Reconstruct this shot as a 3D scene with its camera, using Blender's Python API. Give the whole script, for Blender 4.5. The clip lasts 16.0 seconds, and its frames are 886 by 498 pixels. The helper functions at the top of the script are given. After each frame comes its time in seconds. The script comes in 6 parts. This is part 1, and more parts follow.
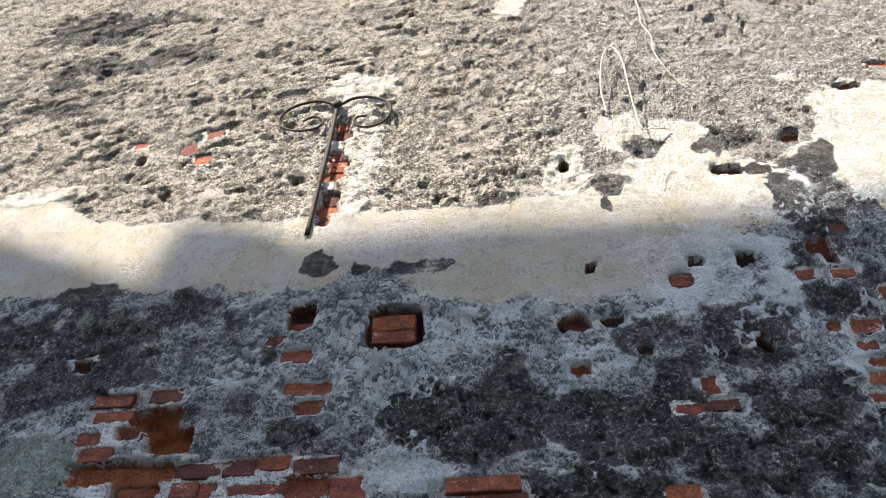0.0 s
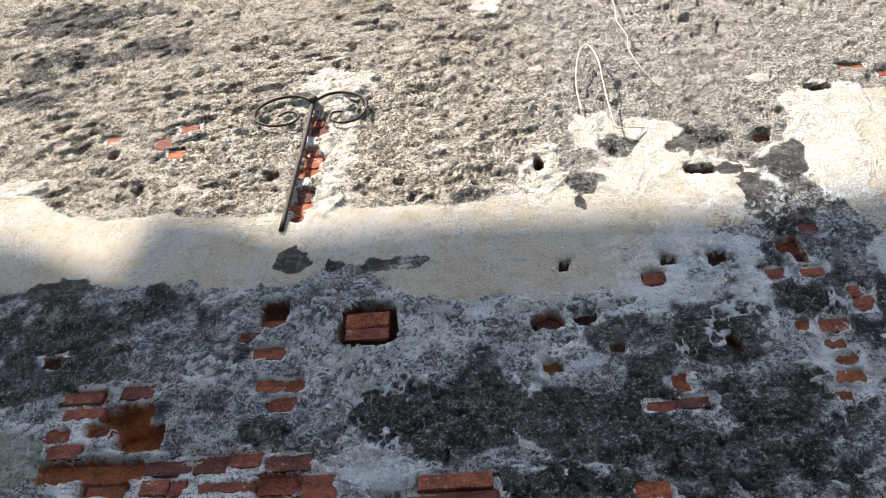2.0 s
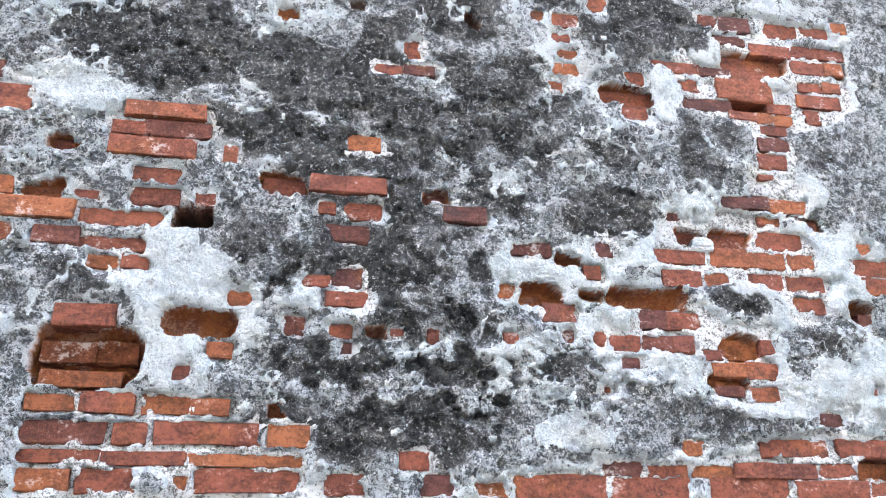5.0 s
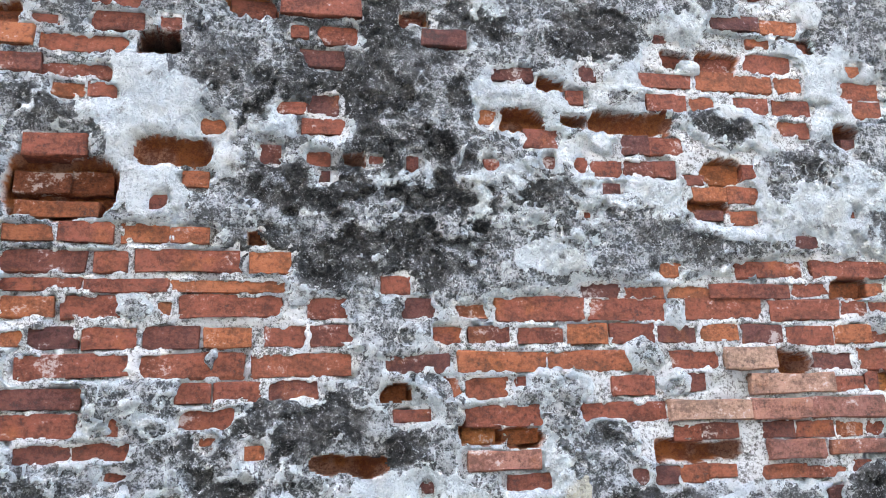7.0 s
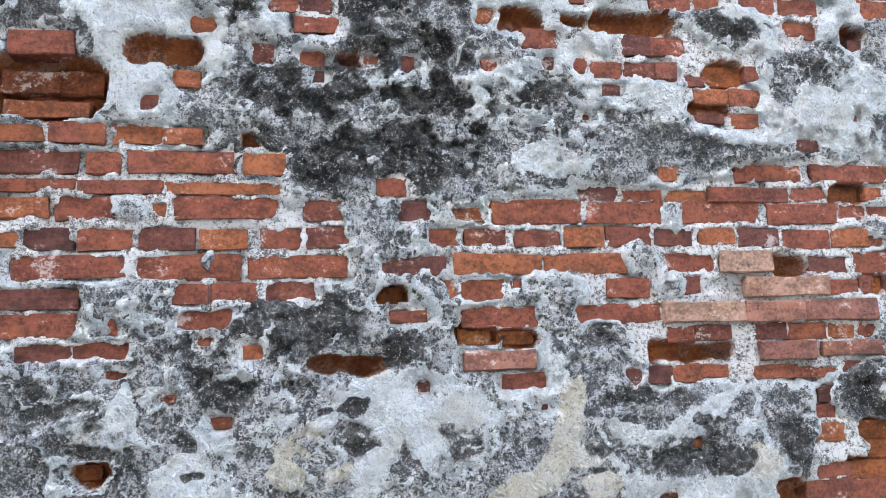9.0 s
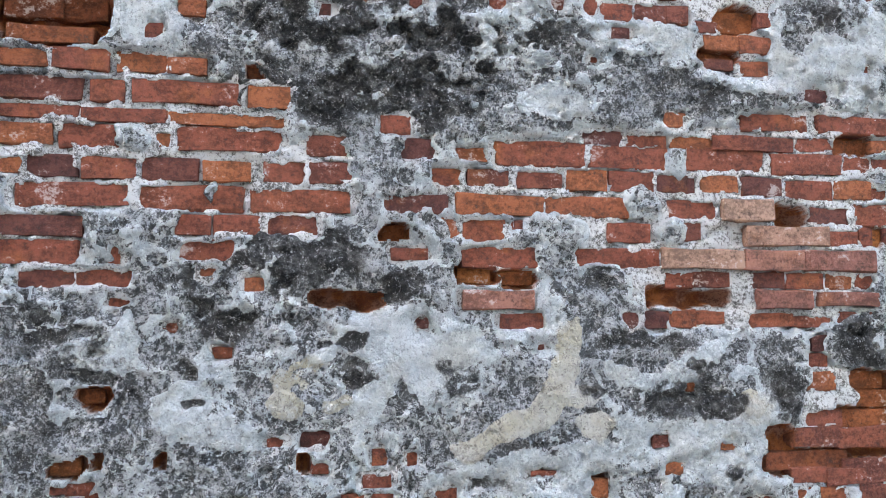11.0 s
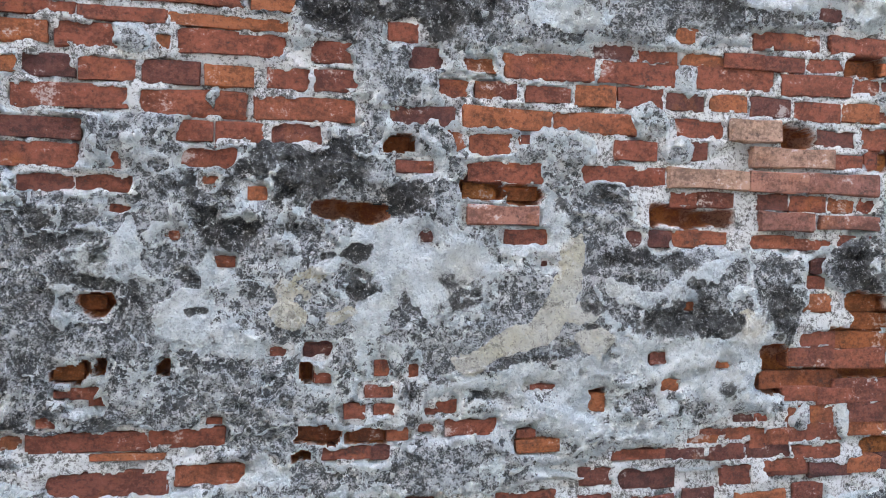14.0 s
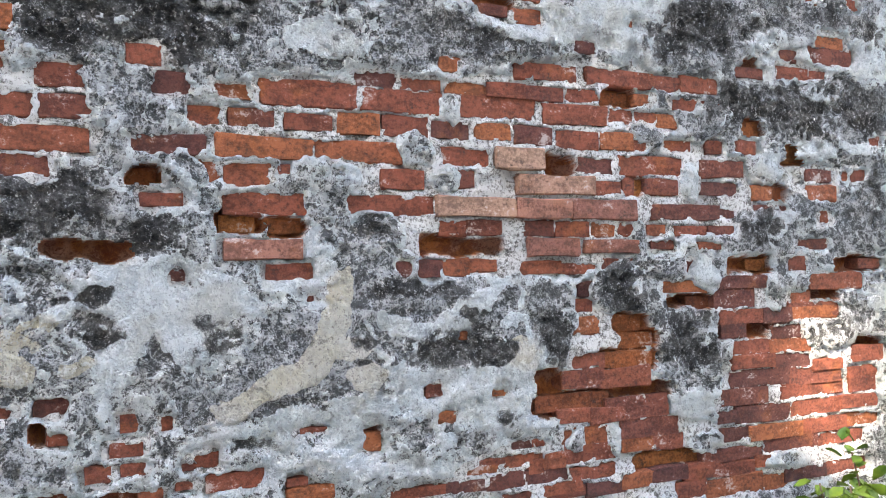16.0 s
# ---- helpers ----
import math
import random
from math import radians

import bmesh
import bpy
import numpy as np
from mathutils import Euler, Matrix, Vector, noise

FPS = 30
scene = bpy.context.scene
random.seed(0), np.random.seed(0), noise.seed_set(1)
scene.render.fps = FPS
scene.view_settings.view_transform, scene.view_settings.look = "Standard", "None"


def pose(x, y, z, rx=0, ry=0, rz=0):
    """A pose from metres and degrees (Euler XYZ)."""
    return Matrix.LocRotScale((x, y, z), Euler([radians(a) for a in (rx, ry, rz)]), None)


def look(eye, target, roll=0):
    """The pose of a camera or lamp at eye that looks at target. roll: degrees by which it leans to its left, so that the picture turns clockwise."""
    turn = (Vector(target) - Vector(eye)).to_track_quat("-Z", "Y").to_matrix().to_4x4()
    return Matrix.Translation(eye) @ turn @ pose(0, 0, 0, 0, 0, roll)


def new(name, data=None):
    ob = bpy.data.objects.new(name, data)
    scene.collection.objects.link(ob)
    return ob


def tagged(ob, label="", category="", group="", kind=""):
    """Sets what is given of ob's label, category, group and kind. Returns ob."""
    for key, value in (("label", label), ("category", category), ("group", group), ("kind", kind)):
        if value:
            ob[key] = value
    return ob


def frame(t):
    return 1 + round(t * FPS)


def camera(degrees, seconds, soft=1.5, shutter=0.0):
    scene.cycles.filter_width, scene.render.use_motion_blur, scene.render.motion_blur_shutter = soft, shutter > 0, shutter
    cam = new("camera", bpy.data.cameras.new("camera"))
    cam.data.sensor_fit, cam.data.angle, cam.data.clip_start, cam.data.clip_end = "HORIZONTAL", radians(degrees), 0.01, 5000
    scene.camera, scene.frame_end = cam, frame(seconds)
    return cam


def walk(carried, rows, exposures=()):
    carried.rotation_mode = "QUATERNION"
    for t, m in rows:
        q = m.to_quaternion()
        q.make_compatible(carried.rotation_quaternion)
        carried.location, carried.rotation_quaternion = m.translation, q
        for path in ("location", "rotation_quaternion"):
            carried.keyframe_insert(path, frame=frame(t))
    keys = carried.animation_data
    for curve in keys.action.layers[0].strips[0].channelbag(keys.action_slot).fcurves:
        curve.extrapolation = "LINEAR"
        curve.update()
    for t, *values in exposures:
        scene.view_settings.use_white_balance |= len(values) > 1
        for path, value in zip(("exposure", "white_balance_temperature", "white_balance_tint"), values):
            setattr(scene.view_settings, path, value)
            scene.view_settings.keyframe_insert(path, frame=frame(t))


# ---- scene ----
cam = camera(57.2, 16.0, soft=1.0)
PATH = [
    (0, (-0.323, -1.717, 1.648), (-0.593, -0.343, 3.076), 2.9),
    (0.5, (-0.321, -1.724, 1.651), (-0.579, -0.34, 3.071), 2.7),
    (1, (-0.318, -1.726, 1.651), (-0.559, -0.34, 3.072), 2.1),
    (1.5, (-0.314, -1.724, 1.653), (-0.543, -0.335, 3.074), 1.6),
    (2, (-0.309, -1.72, 1.653), (-0.529, -0.329, 3.074), 1.7),
    (2.5, (-0.307, -1.719, 1.651), (-0.519, -0.311, 3.056), 2.1),
    (3, (-0.284, -1.698, 1.634), (-0.441, -0.225, 2.977), 1.0),
    (3.5, (-0.248, -1.677, 1.62), (-0.197, -0.085, 2.83), -2.0),
    (4, (-0.24, -1.664, 1.601), (-0.016, 0.004, 2.683), -1.4),
    (4.5, (-0.223, -1.655, 1.588), (0.079, 0.081, 2.535), -1.3),
    (5, (-0.215, -1.642, 1.578), (0.127, 0.152, 2.393), -0.9),
    (5.2, (-0.212, -1.631, 1.563), (0.138, 0.176, 2.345), -1.0),
    (7.3, (-0.191, -1.613, 1.533), (0.19, 0.303, 1.958), -1.9),
    (7.5, (-0.191, -1.613, 1.527), (0.187, 0.309, 1.931), -1.9),
    (8, (-0.187, -1.606, 1.519), (0.194, 0.327, 1.863), -1.9),
    (8.5, (-0.183, -1.601, 1.514), (0.201, 0.34, 1.808), -2.0),
    (10.8, (-0.18, -1.611, 1.496), (0.201, 0.346, 1.659), -0.2),
    (11, (-0.182, -1.607, 1.493), (0.198, 0.352, 1.629), 0.0),
    (11.5, (-0.193, -1.599, 1.486), (0.196, 0.362, 1.562), 0.7),
    (12, (-0.21, -1.581, 1.488), (0.185, 0.379, 1.506), 1.2),
    (12.5, (-0.213, -1.58, 1.482), (0.186, 0.38, 1.478), 0.9),
    (13, (-0.217, -1.577, 1.479), (0.183, 0.382, 1.46), 1.1),
    (13.5, (-0.221, -1.579, 1.476), (0.185, 0.379, 1.445), 0.9),
    (14, (-0.221, -1.584, 1.477), (0.202, 0.37, 1.421), 1.3),
    (14.5, (-0.226, -1.59, 1.469), (0.224, 0.358, 1.405), -0.0),
    (15, (-0.208, -1.598, 1.486), (0.387, 0.31, 1.428), -0.3),
    (15.5, (-0.157, -1.579, 1.478), (0.608, 0.268, 1.462), -1.0),
    (16, (-0.088, -1.546, 1.471), (0.744, 0.272, 1.506), -0.8),
]
walk(cam, [(t, look(eye, target, roll)) for t, eye, target, roll in PATH], [
    (0.0, 2.40, 6700, 13), (2.5, 2.45, 6700, 13), (3.0, 2.75, 6800, 13), (3.5, 3.25, 7100, 14), (4.0, 3.65, 7300, 14), (4.5, 4.05, 7500, 14), (5.0, 4.35, 7500, 14),
    (7.5, 4.10, 7500, 14), (8.5, 4.05, 7500, 14), (11.0, 3.82, 7500, 14), (12.5, 3.72, 7500, 14), (16.0, 3.80, 7700, 15)])

# ---- light ----
SUN = Vector((-0.45, -0.50, 0.74)).normalized()
world = bpy.data.worlds.new("sky")
scene.world = world
world.use_nodes = True
wn = world.node_tree.nodes
sky = wn.new("ShaderNodeTexSky")
sky.sky_type, sky.sun_disc = "NISHITA", False
sky.sun_elevation, sky.sun_rotation = math.asin(SUN.z), math.atan2(SUN.x, SUN.y)
world.node_tree.links.new(sky.outputs[0], wn["Background"].inputs[0])
wn["Background"].inputs[1].default_value = 0.15
sun_data = bpy.data.lights.new("sun", "SUN")
sun_data.energy, sun_data.angle, sun_data.color = 3.5, radians(0.53), (1.0, 0.91, 0.78)
sun = new("sun", sun_data)
sun.matrix_world = look(SUN * 30, (0, 0, 0))


# ---- materials ----
class Nodes:
    """A small builder for node materials."""

    def __init__(self, name):
        self.mat = bpy.data.materials.new(name)
        self.mat.use_nodes = True
        self.tree = self.mat.node_tree
        self.bsdf = self.tree.nodes["Principled BSDF"]
        self.pos = self.tree.nodes.new("ShaderNodeNewGeometry").outputs["Position"]

    def link(self, a, b):
        self.tree.links.new(a, b)

    def put(self, socket, value):
        if hasattr(value, "is_linked"):
            self.link(value, socket)
        else:
            socket.default_value = value

    def noise(self, scale, detail=4.0, rough=0.6, stretch=None, distortion=0.0):
        n = self.tree.nodes.new("ShaderNodeTexNoise")
        n.inputs["Scale"].default_value, n.inputs["Detail"].default_value = scale, detail
        n.inputs["Roughness"].default_value, n.inputs["Distortion"].default_value = rough, distortion
        v = self.pos
        if stretch:
            m = self.tree.nodes.new("ShaderNodeMapping")
            m.inputs["Scale"].default_value = stretch
            self.link(v, m.inputs["Vector"])
            v = m.outputs[0]
        self.link(v, n.inputs["Vector"])
        return n.outputs["Fac"]

    def math(self, op, a, b=0.0, c=0.0):
        n = self.tree.nodes.new("ShaderNodeMath")
        n.operation = op
        for s, v in zip(n.inputs, (a, b, c)):
            self.put(s, v)
        return n.outputs[0]

    def ramp(self, value, lo, hi, to_lo=0.0, to_hi=1.0):
        n = self.tree.nodes.new("ShaderNodeMapRange")
        n.interpolation_type = "SMOOTHSTEP"
        for s, v in zip(n.inputs, (value, lo, hi, to_lo, to_hi)):
            self.put(s, v)
        return n.outputs[0]

    def mix(self, fac, a, b):
        n = self.tree.nodes.new("ShaderNodeMix")
        n.data_type = "RGBA"
        self.put(n.inputs[0], fac)
        for s, v in ((n.inputs[6], a), (n.inputs[7], b)):
            self.put(s, v if hasattr(v, "is_linked") else (*v, 1.0))
        return n.outputs[2]

    def value(self, colour, fac):
        n = self.tree.nodes.new("ShaderNodeVectorMath")
        n.operation = "SCALE"
        self.link(colour, n.inputs[0])
        self.put(n.inputs[3], fac)
        return n.outputs[0]

    def field(self, name):
        n = self.tree.nodes.new("ShaderNodeAttribute")
        n.attribute_name = name
        s = self.tree.nodes.new("ShaderNodeSeparateColor")
        self.link(n.outputs["Color"], s.inputs[0])
        return (*s.outputs, n.outputs["Alpha"])

    def finish(self, colour, rough=0.9, bumps=(), metal=0.0):
        self.put(self.bsdf.inputs["Base Color"], colour if hasattr(colour, "is_linked") else (*colour, 1.0))
        self.put(self.bsdf.inputs["Roughness"], rough)
        self.put(self.bsdf.inputs["Metallic"], metal)
        self.bsdf.inputs["Specular IOR Level"].default_value = 0.25
        normal = None
        for height, distance in bumps:
            b = self.tree.nodes.new("ShaderNodeBump")
            b.inputs["Strength"].default_value, b.inputs["Distance"].default_value = 1.0, distance
            self.link(height, b.inputs["Height"])
            if normal:
                self.link(normal, b.inputs["Normal"])
            normal = b.outputs[0]
        if normal:
            self.link(normal, self.bsdf.inputs["Normal"])
        return self.mat


def plaster_material():
    m = Nodes("weathered_lime_plaster")
    mould, white, cream, warm = m.field("stain_shade")
    lichen, grit, flake, sound = m.field("wear")
    broad, many, fine, dust = m.noise(6), m.noise(11, 9, 0.74, distortion=0.3), m.noise(95, 6, 0.72), m.noise(300, 3, 0.7)
    other = m.noise(17, 9, 0.74, stretch=(1, 1, 1.35), distortion=0.4)
    centre = m.math("SUBTRACT", many, 0.5)
    grain = m.math("SUBTRACT", fine, 0.5)
    blotch = m.math("ADD", m.math("MULTIPLY", centre, 2.6), m.math("MULTIPLY", grain, 1.3))
    crumb = m.math("ADD", m.math("ADD", m.math("ADD", other, m.math("MULTIPLY", grain, 1.15)), m.math("MULTIPLY", m.math("SUBTRACT", dust, 0.5), 1.1)), m.math("MULTIPLY", m.math("SUBTRACT", flake, 0.5), 0.16))
    net = m.ramp(m.math("ABSOLUTE", m.math("SUBTRACT", m.noise(36, 4, 0.62, distortion=0.7), 0.5)), 0.075, 0.0)
    crumb = m.math("ADD", crumb, m.math("MULTIPLY", m.math("SUBTRACT", net, 0.38), 0.24))
    grey = m.mix(m.ramp(crumb, 0.36, 0.58), (0.135, 0.142, 0.150), (0.50, 0.53, 0.555))
    grey = m.mix(m.ramp(crumb, 0.58, 0.72), grey, (0.70, 0.725, 0.745))
    tan = m.mix(m.ramp(crumb, 0.37, 0.62), (0.16, 0.145, 0.115), (0.68, 0.64, 0.555))
    tan = m.mix(m.math("MULTIPLY", m.ramp(broad, 0.42, 0.62), 0.5), tan, m.mix(m.ramp(crumb, 0.38, 0.62), (0.17, 0.16, 0.145), (0.60, 0.575, 0.53)))
    tan = m.mix(m.math("MULTIPLY", sound, 0.8), tan, m.mix(m.ramp(crumb, 0.34, 0.64), (0.20, 0.195, 0.185), (0.54, 0.525, 0.50)))
    col = m.mix(warm, grey, tan)
    paint = m.mix(m.ramp(m.noise(5, 6, 0.65), 0.36, 0.64), (0.71, 0.66, 0.52), (0.76, 0.75, 0.71))
    paint = m.mix(m.math("MULTIPLY", m.ramp(crumb, 0.42, 0.32), 0.5), paint, (0.36, 0.34, 0.29))
    col = m.mix(m.ramp(m.math("ADD", cream, m.math("MULTIPLY", blotch, 0.45)), 0.42, 0.54), col, paint)
    lime = m.mix(m.ramp(crumb, 0.30, 0.5), (0.62, 0.69, 0.73), (0.90, 0.95, 0.97))
    lime = m.mix(m.math("MAXIMUM", warm, cream), lime, m.mix(m.ramp(crumb, 0.36, 0.6), (0.62, 0.59, 0.52), (0.88, 0.86, 0.80)))
    squiggle = m.math("MULTIPLY", m.ramp(m.math("ABSOLUTE", m.math("SUBTRACT", m.noise(13, 5, 0.62, distortion=0.5), 0.5)), 0.016, 0.006), m.ramp(m.noise(3.5, 3), 0.46, 0.58))
    squiggle = m.math("MULTIPLY", m.math("MULTIPLY", squiggle, m.math("SUBTRACT", 1.0, warm)), m.math("MULTIPLY", grit, m.math("SUBTRACT", 1.0, m.math("MULTIPLY", mould, 0.5))))
    lean = m.math("ADD", m.math("MULTIPLY_ADD", squiggle, 0.42, white), m.math("ADD", m.math("MULTIPLY", centre, 1.5), m.math("ADD", m.math("MULTIPLY", grain, 0.55), m.math("MULTIPLY", m.math("SUBTRACT", dust, 0.5), 0.35))))
    crisp = m.ramp(lean, 0.455, 0.495)
    plate = m.mix(m.ramp(crumb, 0.36, 0.56), (0.58, 0.64, 0.67), (0.83, 0.89, 0.92))
    plate = m.mix(m.math("MULTIPLY", m.ramp(m.noise(9, 3), 0.50, 0.64), 0.5), plate, (0.64, 0.63, 0.56))
    lime = m.mix(m.math("MULTIPLY", m.ramp(lean, 0.56, 0.72), m.math("SUBTRACT", 0.8, m.math("MULTIPLY", m.math("MAXIMUM", warm, cream), 0.8))), lime, plate)
    col = m.mix(crisp, col, lime)
    # dark mould, in speckled patches
    black = m.mix(m.ramp(m.math("ADD", other, m.math("MULTIPLY", grain, 0.6)), 0.42, 0.66), (0.026, 0.025, 0.025), (0.165, 0.166, 0.166))
    patch = m.ramp(m.math("ADD", mould, m.math("MULTIPLY", blotch, 0.85)), 0.33, 0.64)
    col = m.mix(m.math("MULTIPLY", patch, 0.96), col, black)
    # pale crumbs and dark pores
    speck = m.ramp(m.math("ADD", fine, m.math("MULTIPLY", m.math("SUBTRACT", dust, 0.5), 0.9)), m.math("SUBTRACT", 0.71, m.math("MULTIPLY", many, 0.22)), 0.68)
    col = m.mix(m.math("MULTIPLY", speck, m.math("MULTIPLY", grit, 0.8)), col, (0.66, 0.68, 0.70))
    pore = m.ramp(m.math("ADD", fine, m.math("MULTIPLY", m.math("SUBTRACT", dust, 0.5), 0.8)), 0.42, 0.36)
    col = m.mix(m.math("MULTIPLY", m.math("MULTIPLY", pore, m.math("MULTIPLY_ADD", crisp, -0.6, 1.0)), m.math("MULTIPLY", grit, 0.65)), col, (0.045, 0.042, 0.04))
    moss = m.ramp(m.math("ADD", lichen, m.math("MULTIPLY", blotch, 0.6)), 0.4, 0.7)
    col = m.mix(m.math("MULTIPLY", moss, 0.6), col, (0.36, 0.43, 0.34))
    rougher = m.math("MULTIPLY", fine, m.math("MULTIPLY_ADD", warm, 0.5, 1.1))
    lumps = m.math("MULTIPLY", other, m.math("MULTIPLY", m.math("MULTIPLY_ADD", warm, -0.75, 1.0), m.math("MULTIPLY_ADD", crisp, -0.6, 1.0)))
    return m.finish(col, 0.93, ((lumps, 0.026), (rougher, 0.028), (dust, 0.017), (net, 0.006), (crisp, 0.005)))


def mortar_material():
    m = Nodes("crumbling_lime_mortar")
    clay, hole_shade, _, _ = m.field("stain_shade")
    many, fine, dust = m.noise(16, 9, 0.75), m.noise(120, 5, 0.72), m.noise(380, 2, 0.6)
    crumb = m.math("ADD", m.math("ADD", many, m.math("MULTIPLY", m.math("SUBTRACT", fine, 0.5), 1.2)), m.math("MULTIPLY", m.math("SUBTRACT", dust, 0.5), 0.6))
    col = m.mix(m.ramp(crumb, 0.32, 0.50), (0.15, 0.145, 0.14), (0.64, 0.645, 0.65))
    col = m.mix(m.ramp(crumb, 0.46, 0.57), col, (0.84, 0.85, 0.86))
    col = m.mix(m.math("MULTIPLY", m.ramp(fine, 0.42, 0.3), 0.7), col, (0.09, 0.08, 0.075))
    raw = m.mix(m.ramp(crumb, 0.35, 0.65), (0.30, 0.090, 0.042), (0.52, 0.18, 0.065))
    col = m.mix(clay, col, raw)
    # near-black painted into the deep holes in place of their shade
    col = m.mix(m.math("MULTIPLY", hole_shade, 0.85), col, (0.028, 0.024, 0.022))
    return m.finish(col, 0.95, ((many, 0.022), (fine, 0.020), (dust, 0.004)))


def brick_material(name, joined, tones):
    m = Nodes(name)
    if joined:
        chance = m.tree.nodes.new("ShaderNodeNewGeometry").outputs["Random Per Island"]
    else:
        chance = m.tree.nodes.new("ShaderNodeObjectInfo").outputs["Random"]
    broad, many, fine, dust = m.noise(12, 3), m.noise(24, 9, 0.74, stretch=(0.7, 1, 1.3)), m.noise(130, 5, 0.72), m.noise(420, 2, 0.6)
    low, middle, high = tones
    col = m.mix(m.ramp(chance, 0.0, 0.5), low, middle)
    col = m.mix(m.ramp(chance, 0.62, 1.0), col, high)
    crumb = m.math("ADD", many, m.math("MULTIPLY", m.math("SUBTRACT", fine, 0.5), 0.7))
    col = m.mix(m.ramp(crumb, 0.36, 0.62), m.value(col, 0.5), m.value(col, 1.12))
    col = m.mix(m.math("MULTIPLY", m.ramp(fine, 0.42, 0.3), 0.6), col, (0.06, 0.026, 0.02))
    col = m.mix(m.math("MULTIPLY", m.ramp(m.noise(7, 5, 0.65), 0.54, 0.68), 0.40), col, m.mix(m.ramp(crumb, 0.36, 0.62), (0.24, 0.075, 0.024), (0.46, 0.16, 0.045)))
    # lime left on the faces, and soot
    smear = m.math("ADD", crumb, m.math("MULTIPLY", m.math("SUBTRACT", broad, 0.5), 0.9))
    col = m.mix(m.math("MULTIPLY", m.ramp(smear, 0.64, 0.76), 0.6), col, (0.60, 0.55, 0.53))
    col = m.mix(m.math("MULTIPLY", m.ramp(smear, 0.36, 0.20), 0.55), col, (0.045, 0.036, 0.033))
    return m.finish(col, 0.88, ((many, 0.007), (fine, 0.009), (dust, 0.002)))


def plain(name, a, b, scale=20, rough=0.8, bump=0.002, metal=0.0):
    m = Nodes(name)
    n, f = m.noise(scale, 5), m.noise(scale * 6, 3)
    return m.finish(m.mix(m.ramp(m.math("ADD", n, m.math("MULTIPLY", m.math("SUBTRACT", f, 0.5), 0.5)), 0.3, 0.7), a, b), rough, ((n, bump), (f, bump * 0.4)), metal)


PLASTER, MORTAR = plaster_material(), mortar_material()
RED = ((0.115, 0.043, 0.037), (0.245, 0.074, 0.046), (0.34, 0.112, 0.050))
BRICK, BRICK_MASS = brick_material("fired_clay_brick", False, RED), brick_material("fired_clay_brickwork", True, RED)
PALE_BRICK = brick_material("newer_pale_brick", False, ((0.25, 0.105, 0.080), (0.33, 0.15, 0.11), (0.42, 0.26, 0.19)))
ORANGE_BRICK = brick_material("raw_orange_brick", False, ((0.20, 0.060, 0.030), (0.31, 0.098, 0.036), (0.40, 0.145, 0.048)))
IRON = plain("rusted_wrought_iron", (0.012, 0.010, 0.009), (0.04, 0.028, 0.02), 60, 0.75, 0.001, 0.3)
STEM = plain("dry_bleached_stem", (0.36, 0.32, 0.26), (0.62, 0.58, 0.5), 90, 0.85, 0.0006)
LEAF = plain("glossy_green_leaf", (0.06, 0.13, 0.018), (0.20, 0.28, 0.035), 9, 0.45, 0.0005)
WOOD = plain("brown_twig", (0.09, 0.06, 0.04), (0.16, 0.11, 0.07), 50, 0.85, 0.001)
STUCCO = plain("pale_stucco", (0.50, 0.47, 0.42), (0.66, 0.63, 0.57), 2, 0.9, 0.003)
EARTH = plain("trodden_earth", (0.16, 0.13, 0.10), (0.30, 0.26, 0.21), 5, 0.95, 0.01)


# ---- helpers for building ----
def mesh_object(name, bm, material, parent=None, smooth=True):
    me = bpy.data.meshes.new(name)
    bm.to_mesh(me)
    bm.free()
    me.materials.append(material)
    if smooth:
        me.polygons.foreach_set("use_smooth", [True] * len(me.polygons))
    ob = new(name, me)
    ob.parent = parent
    return ob


def part(name, bm, material, parent, label=""):
    return tagged(mesh_object(name, bm, material, parent), label)


def tube(points, radius, sides=7, taper=1.0, flat=1.0, bm=None, steps=6):
    """A round bar along a smooth line through the points."""
    bm = bm or bmesh.new()
    p = [Vector(q) for q in points]
    p = [p[0] * 2 - p[1]] + p + [p[-1] * 2 - p[-2]]
    line = []
    for a, b, c, d in zip(p, p[1:], p[2:], p[3:]):
        for k in range(steps):
            u = k / steps
            line.append(0.5 * ((2 * b) + (c - a) * u + (2 * a - 5 * b + 4 * c - d) * u * u + (3 * b - a - 3 * c + d) * u ** 3))
    line.append(p[-2])
    rings = []
    for i, q in enumerate(line):
        way = (line[min(i + 1, len(line) - 1)] - line[max(i - 1, 0)]).normalized()
        side = way.cross(Vector((0, 1, 0)))
        side = side.normalized() if side.length > 0.05 else way.cross(Vector((1, 0, 0))).normalized()
        up = way.cross(side)
        r = radius * (1 + (taper - 1) * i / (len(line) - 1)) * (0.9 + 0.2 * random.random())
        rings.append([bm.verts.new(q + side * r * math.cos(a) + up * r * flat * math.sin(a)) for a in (2 * math.pi * k / sides for k in range(sides))])
    for ra, rb in zip(rings, rings[1:]):
        for k in range(sides):
            bm.faces.new((ra[k], ra[(k + 1) % sides], rb[(k + 1) % sides], rb[k]))
    bm.faces.new(rings[0][::-1])
    bm.faces.new(rings[-1])
    return bm


# ---- what the wall shows: bricks, cavities, bare and covered stretches, stains ----
BRICKS, CAVITIES = [], []
FIELDS = {k: [] for k in ("bare", "cover", "mould", "white", "cream", "lichen", "crumbled")}
STREAKS = {"white": [], "cream": []}


def brick(x, z, w, h, proud=0.0):
    BRICKS.append((x, z, w, h, proud))


def cavity(x, z, w, h, depth):
    CAVITIES.append((x, z, w, h, depth))


def bare(x, z, rx, rz):
    FIELDS["bare"].append((x, z, rx, rz, 1.0))


